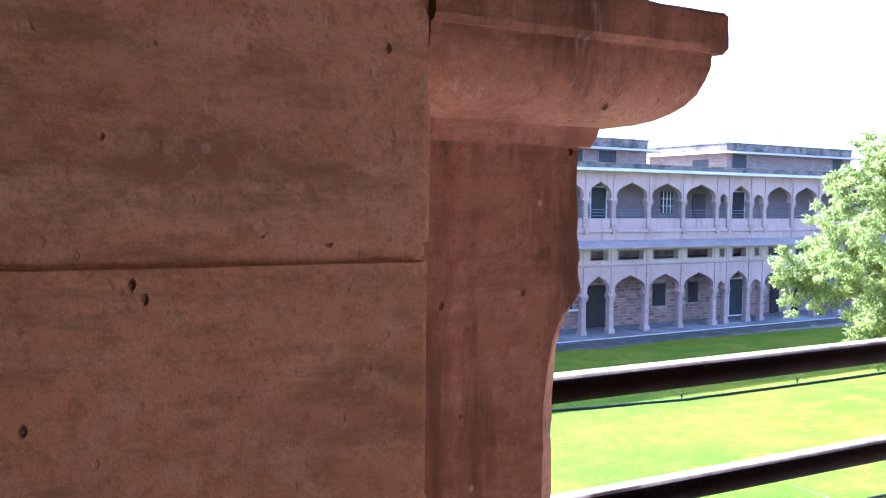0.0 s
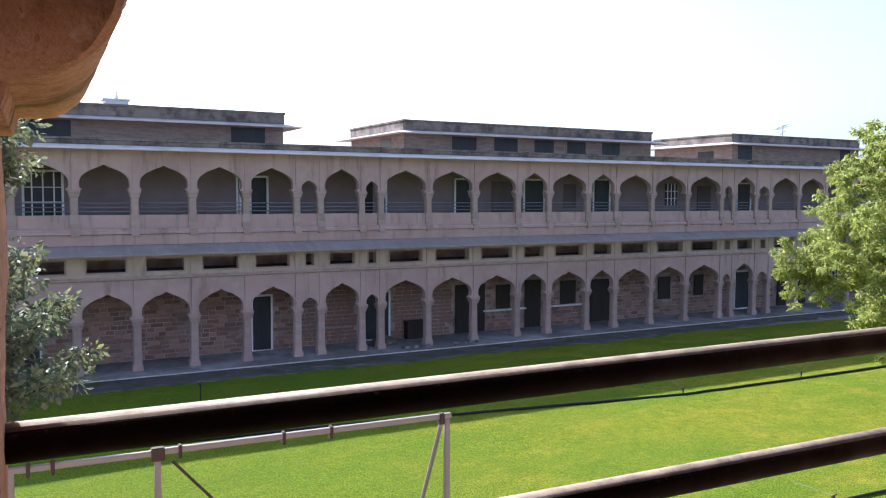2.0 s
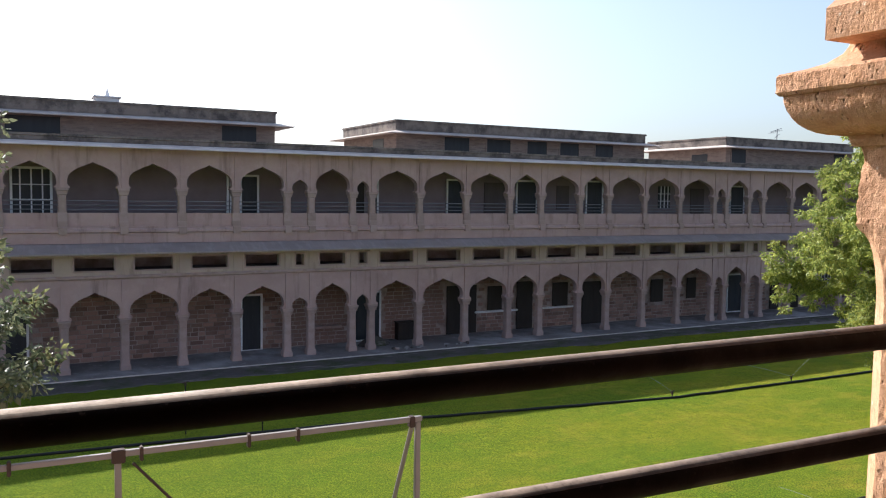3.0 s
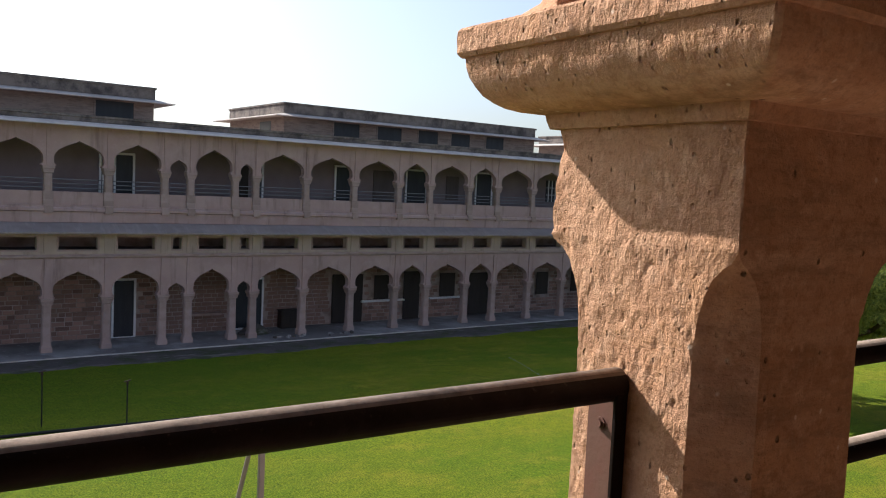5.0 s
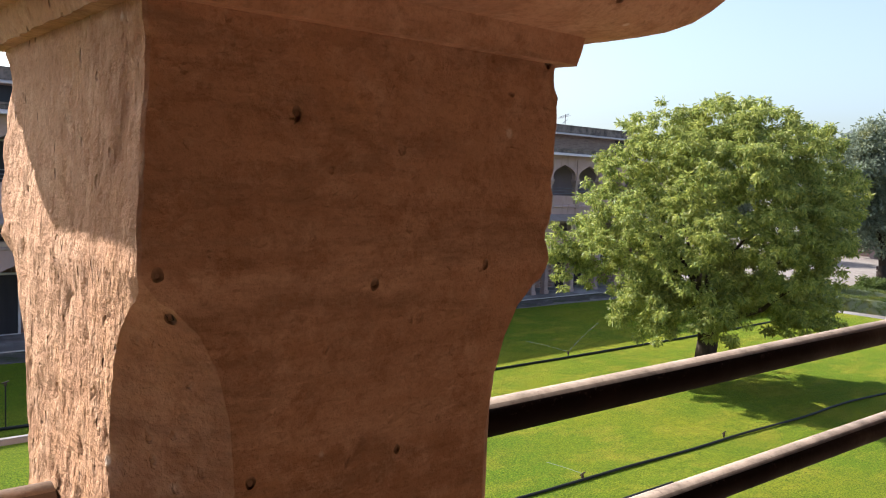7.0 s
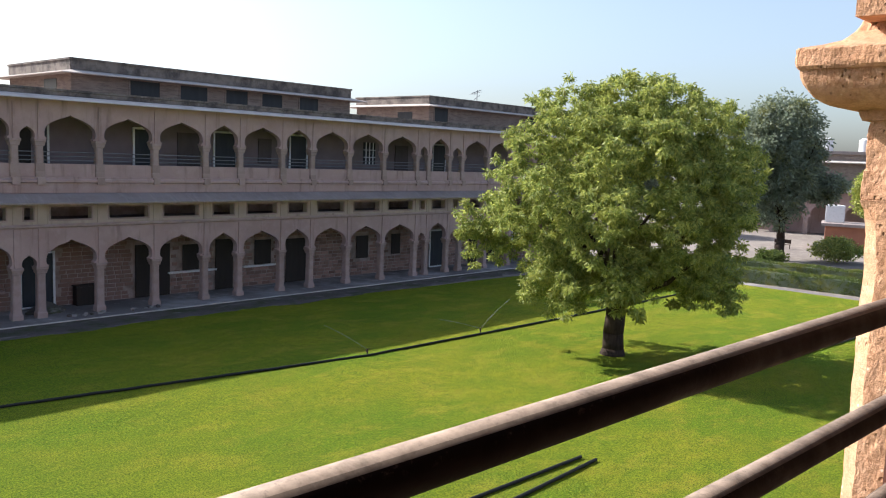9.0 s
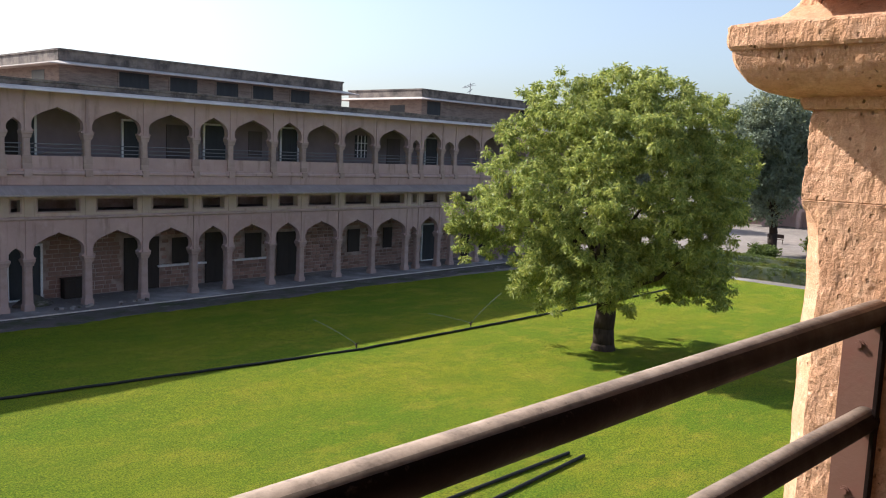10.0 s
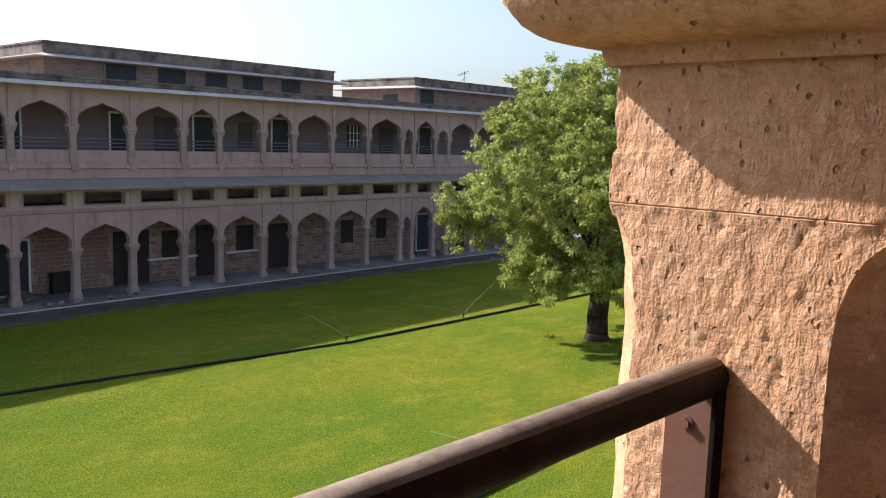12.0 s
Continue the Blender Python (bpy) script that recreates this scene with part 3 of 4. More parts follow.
# roof pavilions with their own slab eaves
def pavilion(u0, u1, v0, v1, windows, lift=0.0):
    top = 12.02 + lift
    part("pavilion_wall", boxed(u0, u1, v0, v1, 10.0, top - 0.1), TERRACE, hall)
    rings = [(0.0, 11.47 + lift), (0.80, 11.29 + lift), (0.80, 11.25 + lift), (0.0, 11.29 + lift)]
    vs = [p for e, z in rings for p in ((u0 - e, v0 - e, z), (u1 + e, v0 - e, z), (u1 + e, v1 + e, z), (u0 - e, v1 + e, z))]
    fs = [(4 * k + i, 4 * k + (i + 1) % 4, 4 * ((k + 1) % 4) + (i + 1) % 4, 4 * ((k + 1) % 4) + i) for k in range(4) for i in range(4)]
    mesh_part("pavilion_eave", vs, fs, EAVE, hall, "thin sloping pale slab eave round the pavilion")
    part("pavilion_parapet", boxed(u0 - 0.05, u1 + 0.05, v0 - 0.05, v1 + 0.05, 11.44 + lift, top, bevel=0.03), PARAPET, hall)
    part("pavilion_coping", boxed(u0 - 0.10, u1 + 0.10, v0 - 0.10, v1 + 0.10, top - 0.09, top + 0.02, bevel=0.02), PARAPET, hall)
    for a, b in windows:
        # Flat dark panel in place of the shaded window opening.
        part("pavilion_window", boxed(a, b, v0 - 0.012, v0 + 0.02, 10.10 + lift, 11.22 + lift), DOORWOOD, hall, "dark panel standing for a shaded roof window opening")
        part("window_jamb", boxed(a - 0.09, a - 0.004, v0 - 0.035, v0 + 0.02, 10.05, 11.25), TERRACE, hall)
        part("window_jamb", boxed(b + 0.004, b + 0.09, v0 - 0.035, v0 + 0.02, 10.05, 11.25), TERRACE, hall)


pavilion(-17.5, 2.85, 3.35, 11.0, [(-15.4, -14.2), (-9.2, -7.0), (0.2, 1.9)])
pavilion(9.62, 27.3, 3.35, 11.0, [(12.6, 14.2), (15.4, 17.0), (18.2, 19.6), (20.6, 22.0), (23.3, 24.7)])
pavilion(34.65, 48.2, 3.35, 11.0, [(35.2, 36.6), (46.0, 47.2)], 0.2)
part("side_window", boxed(34.636, 34.66, 5.0, 6.5, 10.25, 11.1), DOORWOOD, hall)
part("side_window", boxed(9.606, 9.63, 5.0, 6.5, 10.25, 11.1), DOORWOOD, hall)
# small finial box on the roof
bm = boxed(-5.2, -4.1, 6.5, 7.5, 12.02, 12.62, bevel=0.02)
box(bm, -5.3, -4.0, 6.4, 7.6, 12.55, 12.63, bevel=0.02)
tube(bm, (-4.6, 7.0, 12.62), (-4.6, 7.0, 13.05), 0.12, 8, 0.03)
tank = part("roof_tank", bm, WHITEPAINT, None)
tank.matrix_world = hall.matrix_world
tagged(tank, "small pale water tank with a finial on the roof", "water tank")
ant = empty("antenna", hall.matrix_world @ pose(42.9, 6.0, 12.22), "thin grey television antenna on the roof", "antenna")
part("mast", tube(bmesh.new(), (0, 0, 0), (0, 0, 1.15), 0.03, 6), RAILGREY, ant)
bm = bmesh.new()
tube(bm, (-0.7, 0, 0.85), (0.5, 0, 1.2), 0.02, 5)
for k in (-0.6, -0.3, 0.0, 0.3):
    tube(bm, (k, -0.3, 0.95 + k * 0.28), (k, 0.3, 0.95 + k * 0.28), 0.015, 5)
tube(bm, (-0.3, 0, 0.4), (0.3, 0, 0.75), 0.02, 5)
part("aerial_rods", bm, RAILGREY, ant)

# stone apron with its low kerb between building and lawn
apron = part("pavement", sweep_profile([(-0.353, -0.1), (-0.353, 0.232), (-1.40, 0.215), (-1.40, -0.1)], LEFT - 2, RIGHT + 8), APRON)
apron.matrix_world = hall.matrix_world
tagged(apron, "grey worn stone apron along the arcade", "pavement", kind="structure")


# ---------------------------------------------------------------- own gallery
FLOOR = 6.45
BAY = 2.028
XB = 2.3920                                 # centre of the middle pillar
YP = 0.868


def ring_square(h, inner, outer, n):
    """Points round a square of half side h, n to a side, with the two corners towards the gallery cut by inner and the others by outer."""
    cuts = [outer, outer, inner, inner]                      # corners ++, -+, --, +-
    way = [((1, 0), (0, 1)), ((0, 1), (-1, 0)), ((-1, 0), (0, -1)), ((0, -1), (1, 0))]
    pts = []
    for k in range(4):
        (nx, ny), (tx, ty) = way[k]
        c0, c1 = cuts[k - 1], cuts[k]
        a, b = -h + c0, h - c1
        for i in range(n):
            f = a + (b - a) * i / n
            pts.append((nx * h + tx * f, ny * h + ty * f))
        ex, ey = nx * h + tx * b, ny * h + ty * b
        gx, gy = tx * h + nx * b, ty * h + ny * b
        for i in range(6):
            f = i / 6
            pts.append((ex + (gx - ex) * f, ey + (gy - ey) * f))
    return pts


def pitted(x, y, z, seed, share):
    """Depth of the small hollows that weathering has left in the stone."""
    dist, near = noise.voronoi(Vector((x / 0.0125 + seed, y / 0.0125, z / 0.019)))
    if noise.noise(near[0] * 0.83) < share:
        return 0.0
    return max(0.0, min(1.0, (0.46 - dist[0]) / 0.22))


def loft(levels, n, seed, rough, chip=1.0, cut=(1.0, 1.0), fine_from=0.75, step=0.0065, pit=0.0):
    """Stacked square rings, with chiselled unevenness, hollows and chipped arrises; levels hold z, half side and corner cut."""
    fine = []
    for (z0, h0, c0), (z1, h1, c1) in zip(levels, levels[1:]):
        k = max(1, int(abs(z1 - z0) / (step if z1 > fine_from else 0.03)))
        for i in range(k):
            f = i / k
            fine.append((z0 + (z1 - z0) * f, h0 + (h1 - h0) * f, c0 + (c1 - c0) * f))
    fine.append(levels[-1])
    vs, fs = [], []
    m = None
    for z, h, c in fine:
        ring = ring_square(h, c * cut[0], c * cut[1], n)
        m = len(ring)
        for x, y in ring:
            d = rough * (noise.noise(Vector((x * 14 + seed, y * 14, z * 9))) + 0.6 * noise.noise(Vector((x * 45 + seed, y * 45, z * 22))))
            flank = abs(x) > 0.97 * h
            if z > fine_from:
                d += rough * (1.0 if flank else 0.12) * noise.noise(Vector((x * 110 + seed, y * 110, z * 65)))
                if pit:
                    d -= pit * pitted(x, y, z, seed, 0.15 if flank else 0.36)
            # chipped arrises
            corner = max(0.0, (abs(x) + abs(y)) / (2 * h) - 0.86)
            d -= chip * corner * 0.05 * max(0.0, noise.noise(Vector((seed, x * 9 + z * 16, y * 9 + z * 11))) + 0.15)
            d -= chip * corner * 0.015 * max(0.0, noise.noise(Vector((seed + 4, x * 30 + z * 55, y * 30 + z * 48))))
            vs.append(Vector((x, y, z)) + Vector((x, y, 0)).normalized() * d)
    for j in range(len(fine) - 1):
        for i in range(m):
            a, b = j * m + i, j * m + (i + 1) % m
            fs.append((a, b, b + m, a + m))
    fs.append(tuple(range(m))[::-1])
    fs.append(tuple((len(fine) - 1) * m + i for i in range(m)))
    return vs, fs


def gallery_pillar(x, seed, name="stone_pillar", label="chiselled pink sandstone pillar with chamfered shaft and bulging capital", swell=0.0, chip=1.0, cut=(1.0, 1.0), stop=-1.0, stone=SANDSTONE, n=58, joint=0.0, drop=0.0):
    p = empty(name, pose(x, YP, FLOOR), label, "pillar", "gallery pillars")
    k = FLOOR
    shaft = [(0.0, 0.172, 0.01), (0.16, 0.172, 0.01), (0.20, 0.154, 0.045), (0.9, 0.151, 0.056), (7.665 - k, 0.150, 0.056), (7.705 - k, 0.151, 0.053), (7.737 - k, 0.152, 0.045),
             (7.758 - k, 0.153, 0.034), (7.773 - k, 0.1538, 0.018), (7.777 - k, 0.1543, 0.010), (7.784 - k, 0.155, 0.004), (7.7905 - k, 0.156, 0.002), (7.7918 - k, 0.156 - joint, 0.002), (7.7930 - k, 0.156, 0.002), (7.943 - k, 0.1525, 0.002)]
    v, f = loft(shaft, n, seed, 0.0013, chip * 1.9, cut, pit=0.0022 * min(1.0, 0.3 + chip))
    mesh_part("shaft", v, f, stone, p, "", True)
    cap = [(7.9405 - k - drop, 0.164, 0.004), (7.952 - k - drop, 0.168, 0.004), (7.960 - k - drop, 0.169, 0.004)]
    for i in range(9):
        a = i / 8 * math.pi / 2
        cap.append((7.961 - k - drop + (0.069 + drop) * (1 - math.cos(a)), 0.178 + (0.074 + swell) * math.sin(a) ** 0.88, 0.006))
    v, f = loft(cap, n + 10, seed + 7, 0.0018, chip * 0.4, pit=0.0016)
    v = [Vector((max(q.x, stop), q.y, q.z)) for q in v]
    mesh_part("capital", v, f, stone, p, "bulging rounded stone capital", True)
    e = swell
    ab = [(8.030 - k, 0.257 + e, 0.004), (8.036 - k, 0.261 + e, 0.004), (8.066 - k, 0.261 + e, 0.004), (8.070 - k, 0.258 + e, 0.004), (8.078 - k, 0.226 + e, 0.004), (8.088 - k, 0.200, 0.004), (8.105 - k, 0.182, 0.004), (8.125 - k, 0.174, 0.004)]
    v, f = loft(ab, n + 10, seed + 13, 0.0022, chip * 0.9, pit=0.002)
    v = [Vector((max(q.x, stop), q.y, q.z)) for q in v]
    mesh_part("abacus", v, f, stone, p, "flat stone slab", True)
    return p


pillars = [gallery_pillar(XB + BAY * i, 3.1 * i + 5, drop=0.006 if i == 0 else 0.0, joint=0.0018 if i == 1 else 0.0, cut=c, n=k) for i, c, k in ((0, (0.95, 1.0), 58), (1, (1.0, 0.6), 58), (2, (1.0, 1.0), 24))]

# wall pier with engaged half pillar at the start
pier = part("wall_pier", boxed(-4.0, 0.298, 0.590, 1.17, FLOOR - 0.1, 7.803, bevel=0.006), PIERSTONE)
tagged(pier, "broad reddish dressed sandstone pier beside the gallery opening", "pier", kind="structure")
upper = part("pier_upper_course", boxed(-4.0, 0.298, 0.588, 1.17, 7.809, 10.0, bevel=0.005), PIERSTONE)
tagged(upper, "upper course of the reddish sandstone pier", "pier", kind="structure")
tagged(part("pier_joint", boxed(-4.0, 0.294, 0.594, 1.16, 7.802, 7.810), PIERSTONE), "mortar joint in the sandstone pier", "joint", kind="structure")
half_pillar = gallery_pillar(0.33, 17.0, "engaged_pillar", "engaged sandstone half pillar with capital, built against the pier", -0.005, 0.25, (0.6, 0.6), -0.066, STAINEDSTONE)
half_pillar.location = (0.362, 0.837, FLOOR - 0.035)

# arches, wall and eave over the pillars, unseen, added to shade the gallery
edges = [0.354] + [XB + BAY * i for i in range(4)]
over = empty("arcade_wall", pose(0, YP, 0), "plain sandstone arch wall over the gallery pillars", "wall", kind="structure")
for a, b in zip(edges, edges[1:]):
    part("arch_wall", extrude_outline(arch_panel(a, b, (b - a) / 2 - 0.165, 8.12, 9.25, 9.9), -0.16, 0.16), SANDSTONE, over)
# Unseen gallery shell, added to block sky light and bounce sun onto pillars.
tagged(part("gallery_ceiling", boxed(-4.0, 9.0, -2.6, YP + 0.2, 9.9, 10.1), GALLERY), "unseen gallery ceiling, added for shade and bounce light", "ceiling", kind="structure")
tagged(part("gallery_floor", boxed(-4.0, 9.0, -2.6, 1.15, FLOOR - 0.35, FLOOR), GALLERY), "unseen gallery floor, toned for bounce light", "floor", kind="structure")
tagged(part("wall_gallery_back", boxed(-4.0, 9.0, -2.9, -2.6, FLOOR, 9.9), GALLERY), "unseen gallery back wall, toned for bounce light", "wall", kind="structure")
tagged(part("wall_gallery_end", boxed(-4.3, -4.0, -2.9, 1.17, FLOOR, 9.9), GALLERY), "unseen gallery end wall, toned for bounce light", "wall", kind="structure")
tagged(part("wall_gallery_far_end", boxed(8.6, 9.0, -2.6, 1.17, FLOOR, 9.9), GALLERY), "unseen gallery end wall, toned for bounce light", "wall", kind="structure")
tagged(part("wall_below_gallery", boxed(-12.0, 20.0, -2.9, 1.1, -0.1, FLOOR - 0.352), FACADE), "plain sandstone wall below the gallery", "wall", kind="structure")


# railings between the pillars
def gallery_railing(a, b, left_plate, right_plate):
    """Six pipes from a to b (x, y, z of the top pipe's ends), fixed to angle irons on the pillars."""
    a, b = Vector(a), Vector(b)
    r = empty("pipe_railing", pose(a.x, a.y, FLOOR), "dark brown painted steel pipe railing bolted between pillars", "railing", "gallery railings")
    base = Vector((a.x, a.y, FLOOR))
    for i in range(6):
        drop = Vector((0, 0, 0.174 * i)) + base
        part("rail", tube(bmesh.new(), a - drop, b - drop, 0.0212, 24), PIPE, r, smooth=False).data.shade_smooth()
    for end, on, s in ((a, left_plate, 1), (b, right_plate, -1)):
        if on:
            e = end - base
            x = e.x - s * 0.001
            pl = part("fixing_plate", boxed(min(x, x + s * 0.006), max(x, x + s * 0.006), e.y - 0.012, e.y + 0.046, 0.02, e.z - 0.012, bevel=0.002), PLATE, r, "flat rust-brown steel fixing plate")
            part("angle_iron", boxed(min(x, x + s * 0.020), max(x, x + s * 0.020), e.y - 0.019, e.y - 0.0125, 0.02, e.z - 0.004, bevel=0.001), PIPE, r, "dark painted steel angle")
            for z in (e.z - 0.055, e.z - 0.30, e.z - 0.70):
                bm = tube(bmesh.new(), (x + s * 0.004, e.y + 0.020, z), (x + s * 0.008, e.y + 0.020, z), 0.0082, 14)
                tube(bm, (x + s * 0.008, e.y + 0.020, z), (x + s * 0.012, e.y + 0.020, z), 0.0058, 6)
                part("bolt", bm, PLATE, pl, "rusty bolt with washer")
    return r


gallery_railing((0.495, 0.922, 7.587), (XB - 0.153, 0.882, 7.609), False, True)
gallery_railing((XB + 0.153, 0.951, 7.583), (XB + BAY - 0.153, 0.888, 7.621), True, True)
gallery_railing((XB + BAY + 0.153, 0.93, 7.60), (XB + 2 * BAY - 0.153, 0.89, 7.61), True, True)


# ---------------------------------------------------------------- trees
def leaf_cloud(name, centres, per, size, spread, mat, parent, seed, droop=0.5, wide=0.36, label="", fill=1.0):
    """Many small pointed leaves in clumps: each leaf is a folded pair of triangles."""
    r = np.random.RandomState(seed)
    n = len(centres) * per
    c = np.repeat(np.asarray(centres, float), per, 0)
    off = r.normal(size=(n, 3))
    off /= np.linalg.norm(off, axis=1)[:, None]
    off *= (r.rand(n, 1) ** 0.5) * spread
    off[:, 2] *= 0.75
    base = c + off * fill
    way = off / spread + r.normal(size=(n, 3)) * 0.45
    way[:, 2] -= droop
    way /= np.linalg.norm(way, axis=1)[:, None]
    side = np.cross(way, r.normal(size=(n, 3)))
    side /= np.linalg.norm(side, axis=1)[:, None]
    nor = np.cross(side, way)
    ln = size * (0.6 + 0.8 * r.rand(n, 1))
    w = ln * wide * (0.7 + 0.6 * r.rand(n, 1))
    v = np.empty((n, 4, 3))
    v[:, 0] = base
    v[:, 1] = base + way * ln * 0.45 + side * w * 0.5 + nor * ln * 0.08
    v[:, 2] = base + way * ln - nor * ln * 0.10
    v[:, 3] = base + way * ln * 0.45 - side * w * 0.5 + nor * ln * 0.08
    i = np.arange(n)[:, None] * 4
    f = np.concatenate([i + np.array([[0, 1, 2]]), i + np.array([[0, 2, 3]])], 0)
    me = bpy.data.meshes.new(name)
    me.vertices.add(n * 4)
    me.vertices.foreach_set("co", v.ravel())
    me.loops.add(len(f) * 3)
    me.loops.foreach_set("vertex_index", f.ravel())
    me.polygons.add(len(f))
    me.polygons.foreach_set("loop_start", np.arange(len(f)) * 3)
    me.update(calc_edges=True)
    me.validate()
    me.materials.append(mat)
    ob = new(name, me)
    ob.parent = parent
    if label:
        ob["label"] = label
    return ob


def limb(bm, pts, r0, r1, n=8):
    k = len(pts) - 1
    for i in range(k):
        a, b = r0 + (r1 - r0) * i / k, r0 + (r1 - r0) * (i + 1) / k
        tube(bm, pts[i], pts[i + 1], a, n, b, caps=True)


def crown_points(count, centre, radii, seed, lobes, inner=0.55, floor=-1e9):
    """Clump centres in a lumpy ellipsoid, denser towards its skin."""
    r = np.random.RandomState(seed)
    out = []
    lob = r.normal(size=(lobes, 3))
    lob /= np.linalg.norm(lob, axis=1)[:, None]
    while len(out) < count:
        d = r.normal(size=3)
        d /= np.linalg.norm(d)
        bump = 0.78 + 0.30 * max(0.0, float(np.max(lob @ d)) - 0.72) / 0.28
        f = (inner + (1 - inner) * r.rand() ** 0.6) * bump
        p = np.array(centre) + d * np.array(radii) * f
        if p[2] > floor:
            out.append(p)
    return np.array(out)


def big_tree():
    t = empty("neem_tree", pose(31.63, 19.02, 0), "broad green neem tree with thick dark trunk on the lawn", "tree")
    bm = bmesh.new()
    limb(bm, [(0, 0, -0.1), (0.02, 0, 0.25)], 0.56, 0.45, 14)
    limb(bm, [(0.02, 0, 0.25), (0.0, 0.02, 0.9), (0.05, -0.02, 1.7), (0.02, 0.0, 2.3)], 0.45, 0.38, 14)
    r = random.Random(2)
    tips = []
    for i in range(11):
        a = i / 11 * math.tau + r.uniform(-0.2, 0.2)
        e = r.uniform(0.35, 1.3)
        d = Vector((math.cos(a) * math.cos(e), math.sin(a) * math.cos(e), math.sin(e)))
        p = Vector((0, 0, 1.9 + r.uniform(0, 0.5)))
        pts = [p]
        for s in range(5):
            d = (d + Vector((r.uniform(-0.25, 0.25), r.uniform(-0.25, 0.25), r.uniform(-0.1, 0.2)))).normalized()
            p = p + d * 0.95
            pts.append(p)
        limb(bm, pts, 0.17, 0.04, 7)
        tips += pts[2:]
    part("trunk", bm, BARK, t, "", True)
    mass = crown_points(380, (0.05, -0.14, 6.70), (4.75, 4.75, 4.65), 4, 34, 0.60, 3.1)
    r = np.random.RandomState(8)
    extra = []
    for k in range(40):
        a = r.rand() * math.tau
        q = 2.8 + 1.7 * r.rand()
        extra.append((math.cos(a) * q, math.sin(a) * q, 2.55 + 1.1 * r.rand()))
    for k in range(13):
        f = r.rand()
        extra.append((-0.571 * (4.5 + 2.0 * f) + r.normal() * 0.25, 0.82 * (4.5 + 2.0 * f) + r.normal() * 0.25, 4.7 + r.normal() * 0.5))
    mass = np.concatenate([mass, np.array(extra)])
    sub = r.normal(size=(len(mass), 5, 3)) * np.array([0.42, 0.42, 0.32])
    pts = (mass[:, None, :] + sub).reshape(-1, 3)
    core = crown_points(60, (0.05, -0.14, 6.3), (3.3, 3.3, 3.4), 14, 9, 0.3, 3.0)
    pts = np.concatenate([pts, core])
    leaf_cloud("crown", pts, 100, 0.165, 0.31, LEAF, t, 11, 0.60, 0.31, "light green feathery leaves", 0.72)
    return t


big_tree()


def far_tree(x, y, height, radius, seed, mat, name, label, trunk=0.28, low=0.3, lean=(0.0, 0.0), lobe=None):
    t = empty(name, pose(x, y, -0.06), label, "tree")
    bm = bmesh.new()
    limb(bm, [(0, 0, 0), (0.1, 0, height * low * 0.7), (-0.1, 0.1, height * low * 1.3)], trunk, trunk * 0.7, 10)
    r = random.Random(seed)
    for i in range(7):
        a = i / 7 * math.tau
        limb(bm, [(0, 0, height * low), (math.cos(a) * radius * 0.3, math.sin(a) * radius * 0.3, height * 0.5), (math.cos(a) * radius * 0.6, math.sin(a) * radius * 0.6, height * (0.6 + 0.2 * r.random()))], trunk * 0.5, 0.05, 6)
    part("trunk", bm, BARK, t, "", True)
    h = height * (1 - low) / 2
    pts = crown_points(700, (*lean, height * low + h), (radius, radius, h), seed, 16, 0.5)
    if lobe:
        pts = np.concatenate([pts, crown_points(90, lobe, (1.9, 1.9, 1.2), seed + 1, 6, 0.3)])
    leaf_cloud("crown", pts, 60, 0.34, 0.8, mat, t, seed, 0.4, 0.42)
    return t


far_tree(75.35, 30.45, 14.1, 4.7, 21, LEAFDARK, "dark_tree", "tall dark green tree behind the hedges", 0.42, 0.20, (-0.8, 0.8), (2.3, -2.3, 6.6))
far_tree(91.06, 57.81, 12.0, 6.0, 33, LEAFDARK, "dark_tree", "dark green tree beyond the courtyard", 0.4, 0.2)


def broad_shrub():
    t = empty("broadleaf_tree", pose(-0.70, 10.27, 0), "small tree with broad grey-green leaves beside the lawn", "tree")
    bm = bmesh.new()
    limb(bm, [(0, 0, 0), (0.05, 0.0, 2.0), (-0.05, 0.05, 4.2), (0, 0, 6.0), (0.1, 0, 8.6)], 0.12, 0.03, 9)
    r = random.Random(4)
    pts = []
    for i in range(64):
        z = r.uniform(5.35, 9.0)
        if 7.2 < z < 8.05:
            continue
        a = r.uniform(-0.9, 0.9) + (0 if r.random() < 0.6 else math.pi)
        reach = (1.95 if z < 7.0 else 1.15) * r.uniform(0.45, 1.0)
        if z < 5.0:
            reach *= 0.9
        p = Vector((0, 0, z - 0.7))
        q = Vector((math.cos(a) * reach, math.sin(a) * reach, z))
        limb(bm, [p, (p + q) / 2 + Vector((0, 0, -0.05)), q], 0.022, 0.006, 5)
        for f in np.linspace(0.3, 1.0, 6):
            pts.append(p.lerp(q, f))
    part("trunk", bm, BARK, t, "", True)
    leaf_cloud("crown", np.array(pts), 120, 0.085, 0.25, LEAFSHRUB, t, 9, 0.3, 0.52, "broad grey-green leaves")
    return t


broad_shrub()


